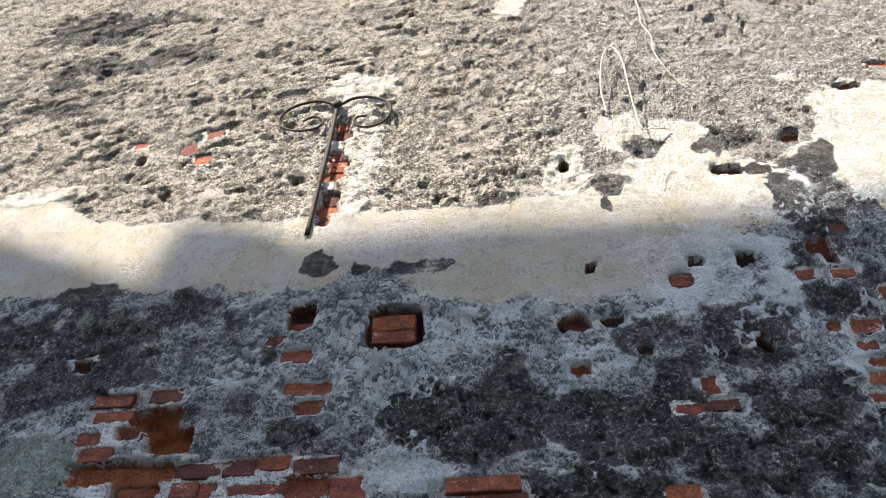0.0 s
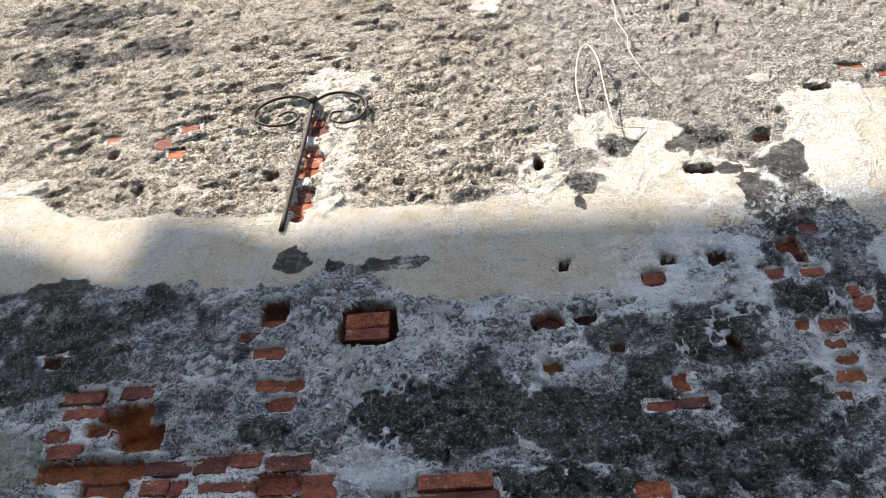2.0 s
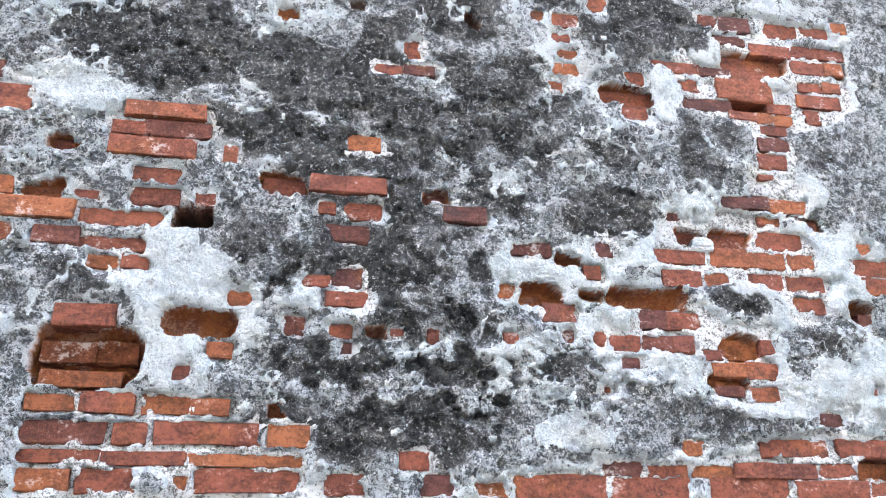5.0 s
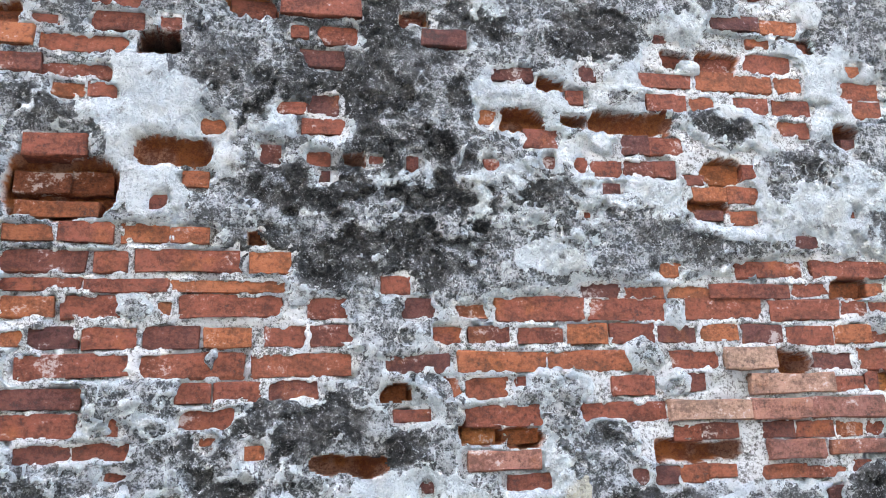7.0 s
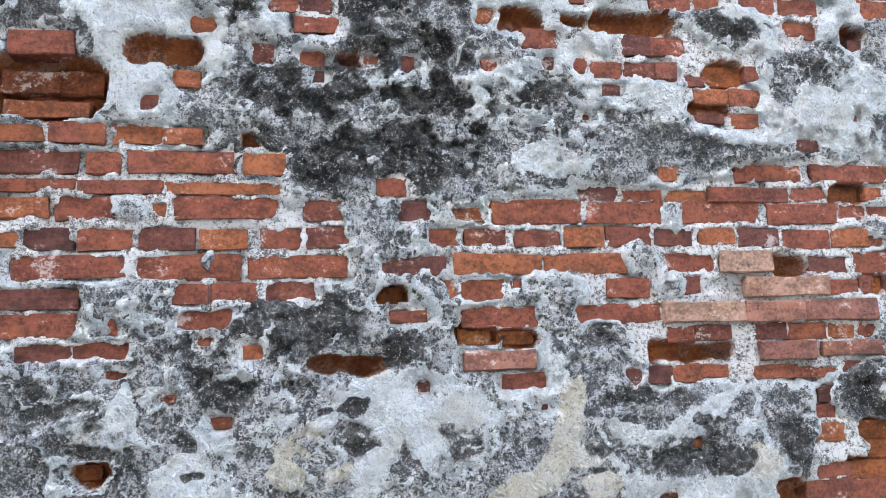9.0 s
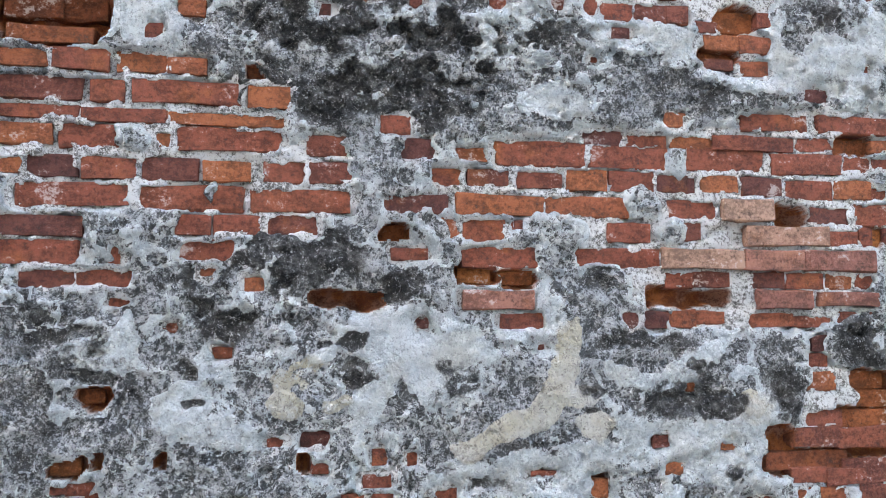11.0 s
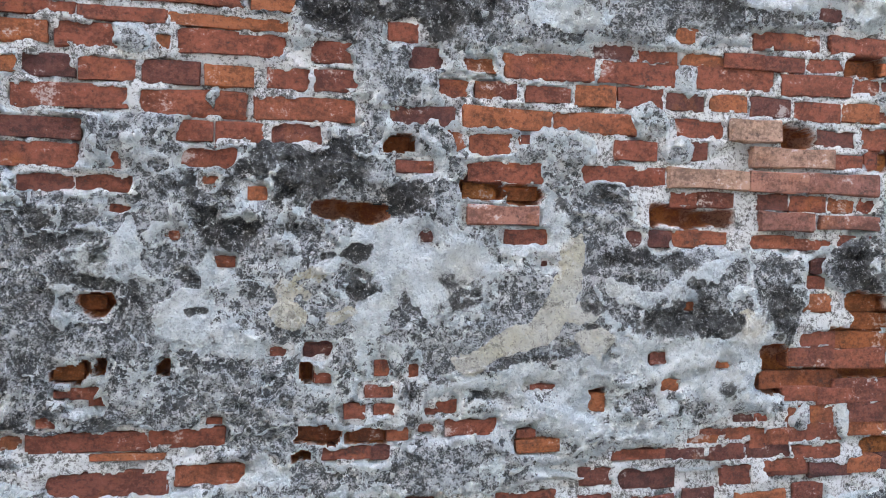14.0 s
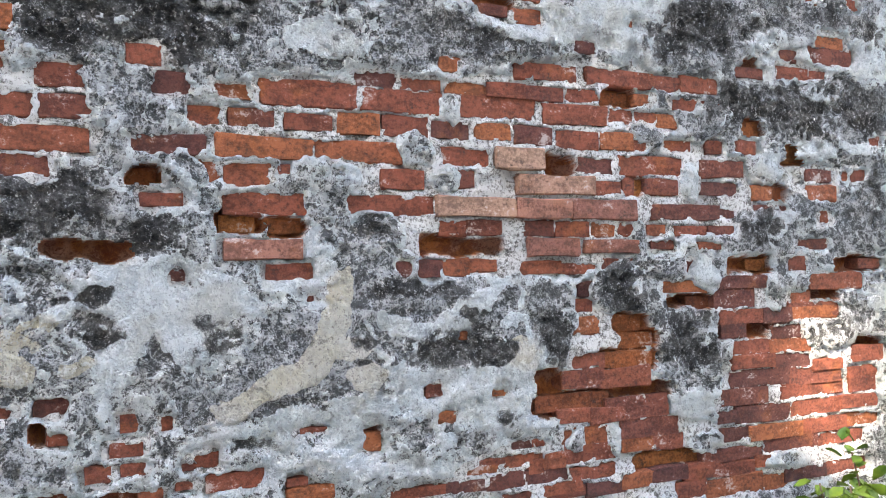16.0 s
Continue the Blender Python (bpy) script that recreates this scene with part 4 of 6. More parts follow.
cover(0.73, 2.38, 0.032, 0.024)
cover(0.51, 2.18, 0.039, 0.028)
cover(1.00, 2.44, 0.040, 0.023)
cover(0.93, 2.13, 0.055, 0.051)
mould(0.81, 2.23, 0.078, 0.045, 1)
mould(0.85, 2.69, 0.053, 0.059, 0.7)
mould(1.09, 2.64, 0.053, 0.069, 0.6)
mould(0.75, 2.60, 0.041, 0.078, 1)
mould(0.57, 2.44, 0.048, 0.050, 1)
mould(0.52, 2.61, 0.158, 0.066, 0.7)
mould(0.12, 2.59, 0.131, 0.085, 0.8)
mould(0.08, 2.29, 0.102, 0.107, 0.75)
mould(0.14, 2.15, 0.099, 0.049, 0.6)
white(0.78, 2.59, 0.035, 0.089, 1)
white(0.74, 2.38, 0.032, 0.022, 1)
white(0.73, 2.48, 0.069, 0.031, 1)
white(1.04, 2.54, 0.072, 0.044, 1)
white(1.03, 2.42, 0.060, 0.031, 1)
white(0.39, 2.29, 0.107, 0.046, 0.9)
white(0.51, 2.18, 0.039, 0.030, 0.9)
white(0.63, 2.33, 0.084, 0.038, 0.6)
white(0.21, 2.51, 0.083, 0.046, 0.7)
white(0.23, 2.29, 0.052, 0.036, 0.7)
white(0.44, 2.39, 0.055, 0.039, 0.42)
streak("white", 0.01, 0.713, 2.213, 0.712, 2.240, 0.756, 2.268, 0.799, 2.293, 0.833, 2.261, 0.861, 2.248, 0.911, 2.259, 0.947, 2.255)
streak("white", 0.01, 0.721, 2.205, 0.732, 2.175, 0.810, 2.167, 0.893, 2.172, 0.917, 2.218)
white(0.85, 2.96, 0.045, 0.047, 1)
white(0.69, 2.81, 0.032, 0.087, 0.8)
white(0.43, 2.87, 0.063, 0.076, 0.6)
white(0.40, 2.77, 0.061, 0.060, 0.6)
white(1.04, 3.17, 0.109, 0.090, 0.6)
white(1.05, 2.86, 0.045, 0.032, 0.8)
white(1.17, 3.18, 0.086, 0.091, 0.42)
mould(0.69, 3.04, 0.146, 0.125, 0.9)
mould(0.61, 2.98, 0.099, 0.067, 0.9)
mould(0.37, 3.11, 0.066, 0.085, 0.7)
mould(0.38, 3.42, 0.071, 0.114, 0.7)
mould(0.12, 3.00, 0.125, 0.106, 0.9)
mould(0.18, 2.77, 0.129, 0.071, 0.9)
mould(0.73, 3.31, 0.036, 0.063, 0.7)
mould(0.97, 3.16, 0.096, 0.060, 0.6)
cover(0.84, 2.96, 0.051, 0.054)
cover(0.69, 2.82, 0.036, 0.075)
cover(1.04, 2.87, 0.034, 0.023)
white(-0.49, 2.30, 0.055, 0.052, 0.9)
white(-0.50, 2.19, 0.076, 0.040, 0.9)
white(-0.67, 2.17, 0.044, 0.032, 0.42)
white(-0.95, 2.50, 0.047, 0.057, 0.7)
white(-0.25, 2.53, 0.070, 0.030, 0.8)
white(-0.79, 2.10, 0.078, 0.026, 0.6)
white(-0.49, 2.09, 0.059, 0.030, 0.9)
white(-0.19, 2.19, 0.048, 0.041, 0.7)
white(-0.40, 2.21, 0.047, 0.033, 0.8)
mould(-0.42, 2.61, 0.105, 0.063, 0.9)
mould(-0.30, 2.60, 0.107, 0.063, 1)
mould(-0.27, 2.34, 0.074, 0.063, 0.8)
mould(-0.24, 2.26, 0.049, 0.034, 1)
mould(-0.48, 2.24, 0.031, 0.033, 0.3)
bare(1.00, 1.26, 0.087, 0.104)
bare(1.58, 1.13, 0.234, 0.162)
bare(1.46, 1.40, 0.094, 0.089)
bare(1.20, 1.03, 0.274, 0.058)
cover(1.28, 1.22, 0.098, 0.127)
cover(1.56, 1.40, 0.042, 0.068)
cover(1.77, 1.27, 0.119, 0.036)
cover(1.33, 1.45, 0.050, 0.052)
cover(0.87, 1.32, 0.064, 0.101)
cover(1.11, 1.43, 0.091, 0.049)
cover(0.94, 1.07, 0.022, 0.031)
cover(1.05, 1.06, 0.022, 0.040)
cover(1.59, 0.95, 0.074, 0.023)
cover(1.32, 1.03, 0.055, 0.026)
mould(1.26, 1.30, 0.086, 0.051, 0.8)
mould(1.32, 1.25, 0.055, 0.051, 0.7)
mould(1.77, 1.27, 0.106, 0.028, 0.6)
mould(0.86, 1.34, 0.054, 0.070, 0.6)
mould(1.08, 1.44, 0.090, 0.041, 0.6)
mould(1.56, 1.40, 0.037, 0.063, 0.35)
white(1.27, 1.12, 0.065, 0.042, 0.7)
white(1.25, 1.26, 0.017, 0.008, 1)
white(1.33, 1.42, 0.044, 0.034, 0.8)
white(1.70, 1.22, 0.078, 0.023, 0.9)
white(1.81, 1.17, 0.032, 0.066, 1)
white(1.93, 1.37, 0.056, 0.039, 0.8)
white(1.05, 1.06, 0.016, 0.040, 0.7)
white(1.02, 1.29, 0.049, 0.020, 0.9)
white(1.87, 1.08, 0.069, 0.029, 0.6)
bare(1.29, 1.64, 0.209, 0.112)
bare(1.67, 1.69, 0.115, 0.056)
cover(1.72, 1.88, 0.223, 0.066)
cover(1.36, 1.82, 0.068, 0.044)
cover(1.54, 1.55, 0.121, 0.054)
cover(1.29, 1.66, 0.029, 0.043)
cover(1.53, 1.69, 0.061, 0.036)
cover(1.72, 1.75, 0.078, 0.028)
mould(1.72, 1.87, 0.197, 0.066, 0.7)
mould(1.49, 1.58, 0.095, 0.045, 0.6)
mould(1.93, 1.65, 0.057, 0.146, 0.6)
mould(1.35, 2.06, 0.147, 0.062, 0.7)
mould(1.58, 2.12, 0.074, 0.046, 0.5)
white(1.54, 1.70, 0.073, 0.036, 0.9)
white(1.29, 1.67, 0.037, 0.043, 0.8)
white(1.72, 1.76, 0.052, 0.028, 0.9)
white(1.55, 1.96, 0.017, 0.046, 1)
white(1.73, 1.91, 0.066, 0.024, 0.8)
white(1.97, 2.12, 0.029, 0.050, 0.9)
white(0.89, 2.03, 0.056, 0.032, 0.8)
white(1.07, 2.05, 0.110, 0.041, 0.9)
white(1.50, 2.03, 0.072, 0.063, 0.42)
white(1.86, 2.02, 0.041, 0.058, 0.7)
white(1.86, 1.77, 0.069, 0.019, 0.7)
white(-0.50, 2.19, 0.063, 0.053, 0.9)
white(-0.38, 2.15, 0.076, 0.059, 0.6)
white(-0.47, 2.06, 0.052, 0.052, 0.8)
white(0.60, 2.34, 0.083, 0.028, 0.9)
white(1.11, 2.24, 0.033, 0.128, 0.9)
white(1.02, 2.03, 0.102, 0.054, 0.8)
white(0.99, 2.36, 0.090, 0.058, 0.7)
white(0.34, 2.21, 0.077, 0.052, 0.6)
white(0.63, 2.05, 0.094, 0.039, 0.55)
white(0.40, 1.94, 0.101, 0.050, 0.42)
streak("white", 0.007, 0.265, 2.255, 0.327, 2.232, 0.364, 2.195, 0.414, 2.171, 0.468, 2.199)
streak("white", 0.007, 0.466, 2.173, 0.508, 2.201, 0.553, 2.183, 0.537, 2.149, 0.490, 2.141, 0.468, 2.166)
streak("white", 0.008, 0.707, 2.230, 0.746, 2.273, 0.804, 2.290, 0.873, 2.270, 0.940, 2.241, 0.911, 2.191, 0.820, 2.167, 0.737, 2.184, 0.706, 2.223)
streak("white", 0.008, 0.710, 2.063, 0.716, 1.985, 0.843, 1.987, 0.875, 2.048)
streak("white", 0.007, 0.282, 2.082, 0.382, 2.064, 0.487, 2.089, 0.567, 2.105, 0.672, 2.073)
streak("white", 0.007, -0.010, 2.055, 0.038, 2.087, 0.087, 2.120, 0.109, 2.058)
streak("white", 0.006, -0.343, 2.116, -0.305, 2.153, -0.283, 2.190)
streak("white", 0.006, -0.042, 1.451, 0.047, 1.491, 0.125, 1.466, 0.193, 1.442, 0.237, 1.396)
streak("white", 0.006, 0.361, 1.502, 0.351, 1.435, 0.256, 1.439, 0.252, 1.473)
streak("white", 0.006, -0.667, 1.628, -0.609, 1.621, -0.561, 1.636, -0.549, 1.584)
streak("white", 0.007, 0.472, 1.352, 0.545, 1.348, 0.618, 1.322, 0.661, 1.377, 0.740, 1.396, 0.787, 1.465)
cover(0.81, 2.23, 0.088, 0.047)
cover(1.02, 2.13, 0.066, 0.052)
mould(0.81, 2.23, 0.080, 0.041, 1)
mould(1.02, 2.13, 0.062, 0.050, 0.75)
mould(-0.03, 2.27, 0.155, 0.089, 1)
mould(-0.06, 2.09, 0.233, 0.073, 0.8)
mould(-0.13, 1.93, 0.090, 0.070, 0.75)
mould(0.10, 1.88, 0.071, 0.071, 0.85)
mould(0.17, 2.28, 0.050, 0.078, 0.8)
mould(-0.13, 1.58, 0.141, 0.049, 0.8)
mould(-0.02, 1.91, 0.196, 0.050, 0.9)
mould(1.26, 2.02, 0.105, 0.083, 0.8)
mould(1.34, 1.89, 0.163, 0.056, 0.7)
mould(-0.15, 1.61, 0.077, 0.058, 0.8)
white(-0.09, 1.22, 0.218, 0.076, 0.42)
white(0.25, 1.14, 0.189, 0.068, 0.55)
white(0.47, 1.06, 0.174, 0.058, 0.45)
white(0.43, 1.16, 0.074, 0.046, 0.6)
white(0.02, 1.10, 0.101, 0.044, 0.42)
white(0.73, 1.18, 0.106, 0.048, 0.6)
white(0.02, 1.44, 0.078, 0.039, 0.9)
white(0.10, 1.37, 0.068, 0.078, 0.9)
white(-0.51, 1.41, 0.059, 0.026, 1)
white(-0.47, 1.43, 0.025, 0.036, 1)
white(-0.37, 1.30, 0.046, 0.047, 1)
streak("white", 0.007, -0.035, 1.445, 0.014, 1.485, 0.082, 1.475, 0.140, 1.448, 0.198, 1.415, 0.240, 1.387)
streak("white", 0.007, 0.471, 1.357, 0.515, 1.342, 0.592, 1.348, 0.655, 1.390, 0.747, 1.421, 0.793, 1.470, 0.801, 1.373)
streak("white", 0.006, 0.603, 1.111, 0.589, 1.153, 0.633, 1.182, 0.641, 1.134)
streak("white", 0.006, 0.531, 1.219, 0.619, 1.241, 0.711, 1.246, 0.804, 1.227)
streak("white", 0.006, -0.329, 1.483, -0.332, 1.409, -0.296, 1.399)
streak("white", 0.006, -0.163, 1.086, -0.131, 1.107, -0.076, 1.073, -0.065, 1.051)
streak("cream", 0.016, 0.387, 1.440, 0.378, 1.371, 0.349, 1.301)
white(0.14, 3.78, 0.121, 0.131, 1)
white(-0.02, 3.66, 0.086, 0.110, 1)
white(0.27, 3.64, 0.098, 0.080, 1)
white(0.64, 3.81, 0.097, 0.260, 1)
white(0.64, 3.61, 0.077, 0.155, 1)
white(0.40, 3.57, 0.063, 0.077, 0.8)
white(-1.06, 4.33, 0.140, 0.120, 0.9)
mould(0.41, 3.68, 0.081, 0.135, 0.9)
mould(0.30, 3.88, 0.104, 0.061, 0.7)
mould(-0.13, 3.62, 0.052, 0.081, 0.8)
mould(0.40, 3.44, 0.076, 0.142, 0.7)
mould(0.40, 3.91, 0.104, 0.061, 0.6)
mould(-2.35, 5.14, 0.451, 0.176, 0.8)
mould(-2.36, 4.79, 0.302, 0.206, 0.8)
mould(-1.88, 4.83, 0.288, 0.154, 0.7)
mould(-2.38, 4.48, 0.228, 0.136, 0.6)
mould(-0.47, 2.84, 0.186, 0.102, 1)
mould(-0.27, 2.78, 0.203, 0.112, 1)
mould(0.04, 2.68, 0.247, 0.088, 1)
mould(-1.63, 3.08, 0.330, 0.129, 0.7)
mould(-0.03, 2.98, 0.126, 0.073, 0.6)
mould(0.32, 2.78, 0.086, 0.093, 0.9)
white(-0.19, 2.71, 0.052, 0.053, 0.9)
white(0.10, 3.12, 0.172, 0.079, 0.6)
white(-0.75, 2.73, 0.086, 0.080, 0.42)
white(-0.92, 3.19, 0.103, 0.088, 0.42)
white(-1.23, 3.26, 0.110, 0.070, 0.42)
mould(-0.53, 3.64, 0.085, 0.045, 1)
mould(-0.15, 3.57, 0.030, 0.060, 1)
mould(0.33, 3.66, 0.060, 0.060, 1)
mould(0.40, 3.55, 0.080, 0.090, 0.8)
white(0.13, 3.31, 0.182, 0.100, 0.8)
white(0.27, 3.23, 0.072, 0.168, 0.6)
white(0.00, 3.20, 0.089, 0.063, 0.8)
white(0.10, 3.02, 0.125, 0.074, 0.42)
white(-0.87, 3.02, 0.129, 0.098, 0.42)
white(-0.62, 3.07, 0.142, 0.080, 0.42)
white(-0.47, 2.95, 0.089, 0.073, 0.42)
white(-0.18, 2.71, 0.058, 0.053, 0.9)
white(-1.75, 2.79, 0.102, 0.089, 0.42)
white(-0.78, 2.68, 0.071, 0.062, 0.55)
mould(-0.06, 1.90, 0.145, 0.050, 1)
mould(0.13, 1.91, 0.101, 0.053, 0.9)
mould(-0.15, 1.54, 0.077, 0.067, 0.8)
brick(1.172, 2.393, 0.037, 0.030)
brick(0.990, 2.348, 0.070, 0.039)
brick(0.799, 2.347, 0.097, 0.047)
brick(0.482, 2.347, 0.036, 0.037)
brick(0.898, 2.346, 0.094, 0.041)
brick(1.185, 2.343, 0.109, 0.044)
brick(0.672, 2.341, 0.127, 0.034)
brick(0.305, 2.338, 0.096, 0.031)
cavity(0.393, 2.316, 0.058, 0.023, 0.045)
brick(1.191, 2.294, 0.082, 0.044)
brick(-0.609, 2.291, 0.144, 0.028)
brick(0.991, 2.290, 0.095, 0.040)
brick(0.757, 2.288, 0.062, 0.037)
brick(0.885, 2.288, 0.088, 0.043)
brick(0.447, 2.287, 0.036, 0.033)
brick(0.670, 2.286, 0.094, 0.042)
brick(-0.554, 2.252, 0.051, 0.029)
brick(-0.620, 2.250, 0.063, 0.028)
brick(-0.113, 2.241, 0.071, 0.046)
brick(0.991, 2.235, 0.080, 0.038)
brick(0.241, 2.232, 0.037, 0.032)
cavity(0.578, 2.231, 0.210, 0.050, 0.04)
brick(-0.181, 2.231, 0.058, 0.025)
cavity(0.315, 2.229, 0.091, 0.051, 0.045)
cavity(0.434, 2.227, 0.053, 0.021, 0.045)
cavity(1.121, 2.226, 0.061, 0.048, 0.06)
brick(1.133, 2.204, 0.031, 0.026)
brick(-0.114, 2.193, 0.086, 0.033)
brick(0.360, 2.184, 0.074, 0.044)
brick(-0.340, 2.183, 0.055, 0.034)
brick(0.659, 2.181, 0.079, 0.041)
brick(0.583, 2.180, 0.064, 0.045)
brick(-0.634, 2.131, 0.113, 0.043, 0.006)
brick(0.448, 2.128, 0.031, 0.031)
brick(0.378, 2.128, 0.030, 0.035)
brick(-0.221, 2.127, 0.038, 0.042)
brick(0.867, 2.125, 0.048, 0.032)
cavity(-0.411, 2.125, 0.134, 0.052, 0.04)
brick(0.651, 2.125, 0.046, 0.036)
brick(-0.125, 2.124, 0.048, 0.037)
brick(0.585, 2.124, 0.077, 0.038)
brick(0.793, 2.121, 0.090, 0.045, -0.022)
cavity(-0.050, 2.121, 0.051, 0.025, 0.045)
brick(-0.008, 2.120, 0.032, 0.021)
brick(0.507, 2.120, 0.071, 0.035)
brick(0.074, 2.119, 0.020, 0.029)
brick(0.246, 2.119, 0.029, 0.026)
brick(0.719, 2.102, 0.046, 0.022)
brick(-0.114, 2.082, 0.023, 0.023)
brick(0.517, 2.074, 0.036, 0.022)
brick(-0.367, 2.069, 0.047, 0.032)
brick(0.755, 2.068, 0.079, 0.031)
brick(0.839, 2.067, 0.081, 0.039)
brick(-0.567, 2.066, 0.076, 0.046, -0.035)
brick(-0.659, 2.061, 0.101, 0.042, -0.03)
cavity(-0.621, 2.049, 0.197, 0.114, 0.05)
brick(0.750, 2.040, 0.074, 0.020, -0.022)
brick(1.099, 2.027, 0.030, 0.014)
brick(0.748, 2.019, 0.065, 0.022)
brick(-0.436, 2.015, 0.028, 0.033)
brick(0.829, 2.013, 0.071, 0.033)
brick(0.460, 2.012, 0.026, 0.013)
brick(-0.624, 2.003, 0.152, 0.030, -0.012)
brick(0.978, 1.959, 0.068, 0.027)
brick(-0.566, 1.956, 0.096, 0.038)
brick(-0.455, 1.955, 0.091, 0.037)
brick(-0.670, 1.954, 0.086, 0.030)
brick(-0.372, 1.952, 0.068, 0.031)
brick(-0.244, 1.948, 0.026, 0.027, -0.022)
brick(-0.374, 1.900, 0.196, 0.042)
brick(-0.218, 1.898, 0.078, 0.043)
brick(1.081, 1.898, 0.186, 0.036)
brick(-0.517, 1.897, 0.058, 0.039)
brick(-0.638, 1.897, 0.147, 0.040)
brick(0.879, 1.895, 0.160, 0.037)
brick(0.642, 1.891, 0.049, 0.030)
brick(-0.639, 1.854, 0.139, 0.023)
brick(0.033, 1.854, 0.055, 0.036)
brick(-0.487, 1.851, 0.151, 0.024)
brick(1.071, 1.851, 0.088, 0.033, -0.022)
brick(-0.298, 1.850, 0.220, 0.021)
brick(1.146, 1.850, 0.044, 0.027)
brick(0.976, 1.848, 0.091, 0.028)
brick(0.873, 1.846, 0.096, 0.030)
brick(0.776, 1.846, 0.092, 0.030)
brick(0.474, 1.845, 0.095, 0.031)
brick(0.679, 1.843, 0.094, 0.025)
brick(0.574, 1.842, 0.088, 0.025)
white(1.12, 2.27, 0.029, 0.106, 1)
white(1.14, 2.09, 0.081, 0.056, 0.7)
white(0.70, 2.36, 0.038, 0.015, 1)
white(0.53, 2.32, 0.046, 0.018, 0.8)
white(0.75, 2.12, 0.019, 0.013, 0.8)
white(0.34, 1.92, 0.050, 0.041, 0.9)
white(0.36, 2.29, 0.088, 0.027, 0.7)
white(0.30, 2.01, 0.109, 0.034, 0.5)
cover(0.82, 2.23, 0.108, 0.059)
cover(1.03, 2.13, 0.070, 0.070)
cover(0.20, 2.31, 0.059, 0.053)
mould(0.82, 2.23, 0.100, 0.052, 1)
mould(1.03, 2.13, 0.066, 0.065, 0.8)
mould(0.34, 2.03, 0.060, 0.051, 0.6)
mould(0.21, 2.18, 0.075, 0.095, 0.7)
mould(0.68, 1.95, 0.100, 0.043, 0.55)
streak("white", 0.0075, 0.705, 2.212, 0.722, 2.245, 0.768, 2.275, 0.798, 2.295, 0.844, 2.270, 0.930, 2.260, 0.916, 2.199, 0.882, 2.174, 0.814, 2.170, 0.730, 2.173, 0.707, 2.208)
streak("white", 0.0075, 0.462, 2.171, 0.485, 2.194, 0.521, 2.200, 0.547, 2.183, 0.536, 2.156, 0.482, 2.151, 0.464, 2.166)
streak("white", 0.0075, 0.708, 2.042, 0.711, 1.990, 0.778, 1.998, 0.793, 1.986, 0.858, 1.993, 0.879, 2.047)
streak("white", 0.0075, 0.296, 2.065, 0.391, 2.085, 0.468, 2.062, 0.513, 2.085, 0.568, 2.104, 0.619, 2.066)
streak("white", 0.0075, 0.562, 2.260, 0.508, 2.266, 0.478, 2.238, 0.468, 2.202)
streak("white", 0.0075, 1.069, 2.338, 1.115, 2.298, 1.111, 2.230)
streak("white", 0.0075, 0.271, 2.254, 0.362, 2.268, 0.409, 2.252, 0.415, 2.204, 0.353, 2.175)
white(-0.54, 2.22, 0.064, 0.048, 0.9)
white(-0.43, 2.24, 0.073, 0.041, 0.8)
white(-0.48, 2.18, 0.050, 0.029, 0.8)
white(-0.44, 2.07, 0.043, 0.031, 0.7)
white(-0.19, 2.19, 0.035, 0.031, 0.95)
white(-0.31, 2.11, 0.027, 0.040, 0.9)
white(-0.51, 2.05, 0.042, 0.031, 0.5)
white(-0.40, 1.93, 0.064, 0.011, 0.9)
white(-0.40, 1.88, 0.056, 0.009, 0.7)
streak("white", 0.0075, -0.225, 2.171, -0.233, 2.195, -0.209, 2.217, -0.148, 2.214, -0.070, 2.213)
streak("white", 0.006, -0.510, 2.138, -0.447, 2.157, -0.396, 2.155, -0.300, 2.168)
streak("white", 0.006, 0.015, 2.090, 0.007, 2.065, 0.038, 2.049)
streak("white", 0.006, -0.149, 2.084, -0.138, 2.028, -0.149, 2.004)
mould(-0.03, 2.29, 0.145, 0.077, 1)
mould(-0.23, 2.30, 0.092, 0.050, 0.8)
mould(-0.07, 2.06, 0.194, 0.082, 0.75)
mould(-0.11, 1.93, 0.144, 0.079, 0.75)
mould(0.08, 1.97, 0.064, 0.098, 0.9)
mould(-0.66, 2.20, 0.069, 0.047, 0.6)
cavity(-0.219, 3.295, 0.038, 0.026, 0.03)
cavity(0.067, 3.284, 0.046, 0.030, 0.025)
cavity(0.201, 3.281, 0.045, 0.032, 0.025)
cavity(0.020, 3.223, 0.066, 0.043, 0.03)
cavity(-1.072, 3.195, 0.088, 0.093, 0.035)
brick(-1.074, 3.171, 0.064, 0.037, -0.02)
brick(-0.797, 3.162, 0.120, 0.049, -0.012)
cavity(-0.722, 3.140, 0.028, 0.085, 0.05)
brick(-1.136, 3.115, 0.058, 0.031)
brick(-0.792, 3.106, 0.118, 0.039, -0.012)
cavity(-0.182, 3.097, 0.065, 0.036, 0.02)
cavity(-0.287, 3.093, 0.071, 0.044, 0.04)
cavity(-1.723, 3.074, 0.062, 0.036, 0.02)
brick(-1.062, 3.049, 0.090, 0.038)
cavity(-0.109, 2.987, 0.038, 0.031, 0.015)
cavity(0.184, 2.976, 0.041, 0.041, 0.04)
brick(-1.418, 2.946, 0.092, 0.039)
cavity(-0.275, 2.943, 0.048, 0.032, 0.02)
brick(-1.579, 2.939, 0.117, 0.039)
brick(-1.041, 2.938, 0.070, 0.042)
brick(-0.967, 2.933, 0.066, 0.044)
brick(-1.558, 2.886, 0.109, 0.034)
brick(-0.996, 2.876, 0.095, 0.045)
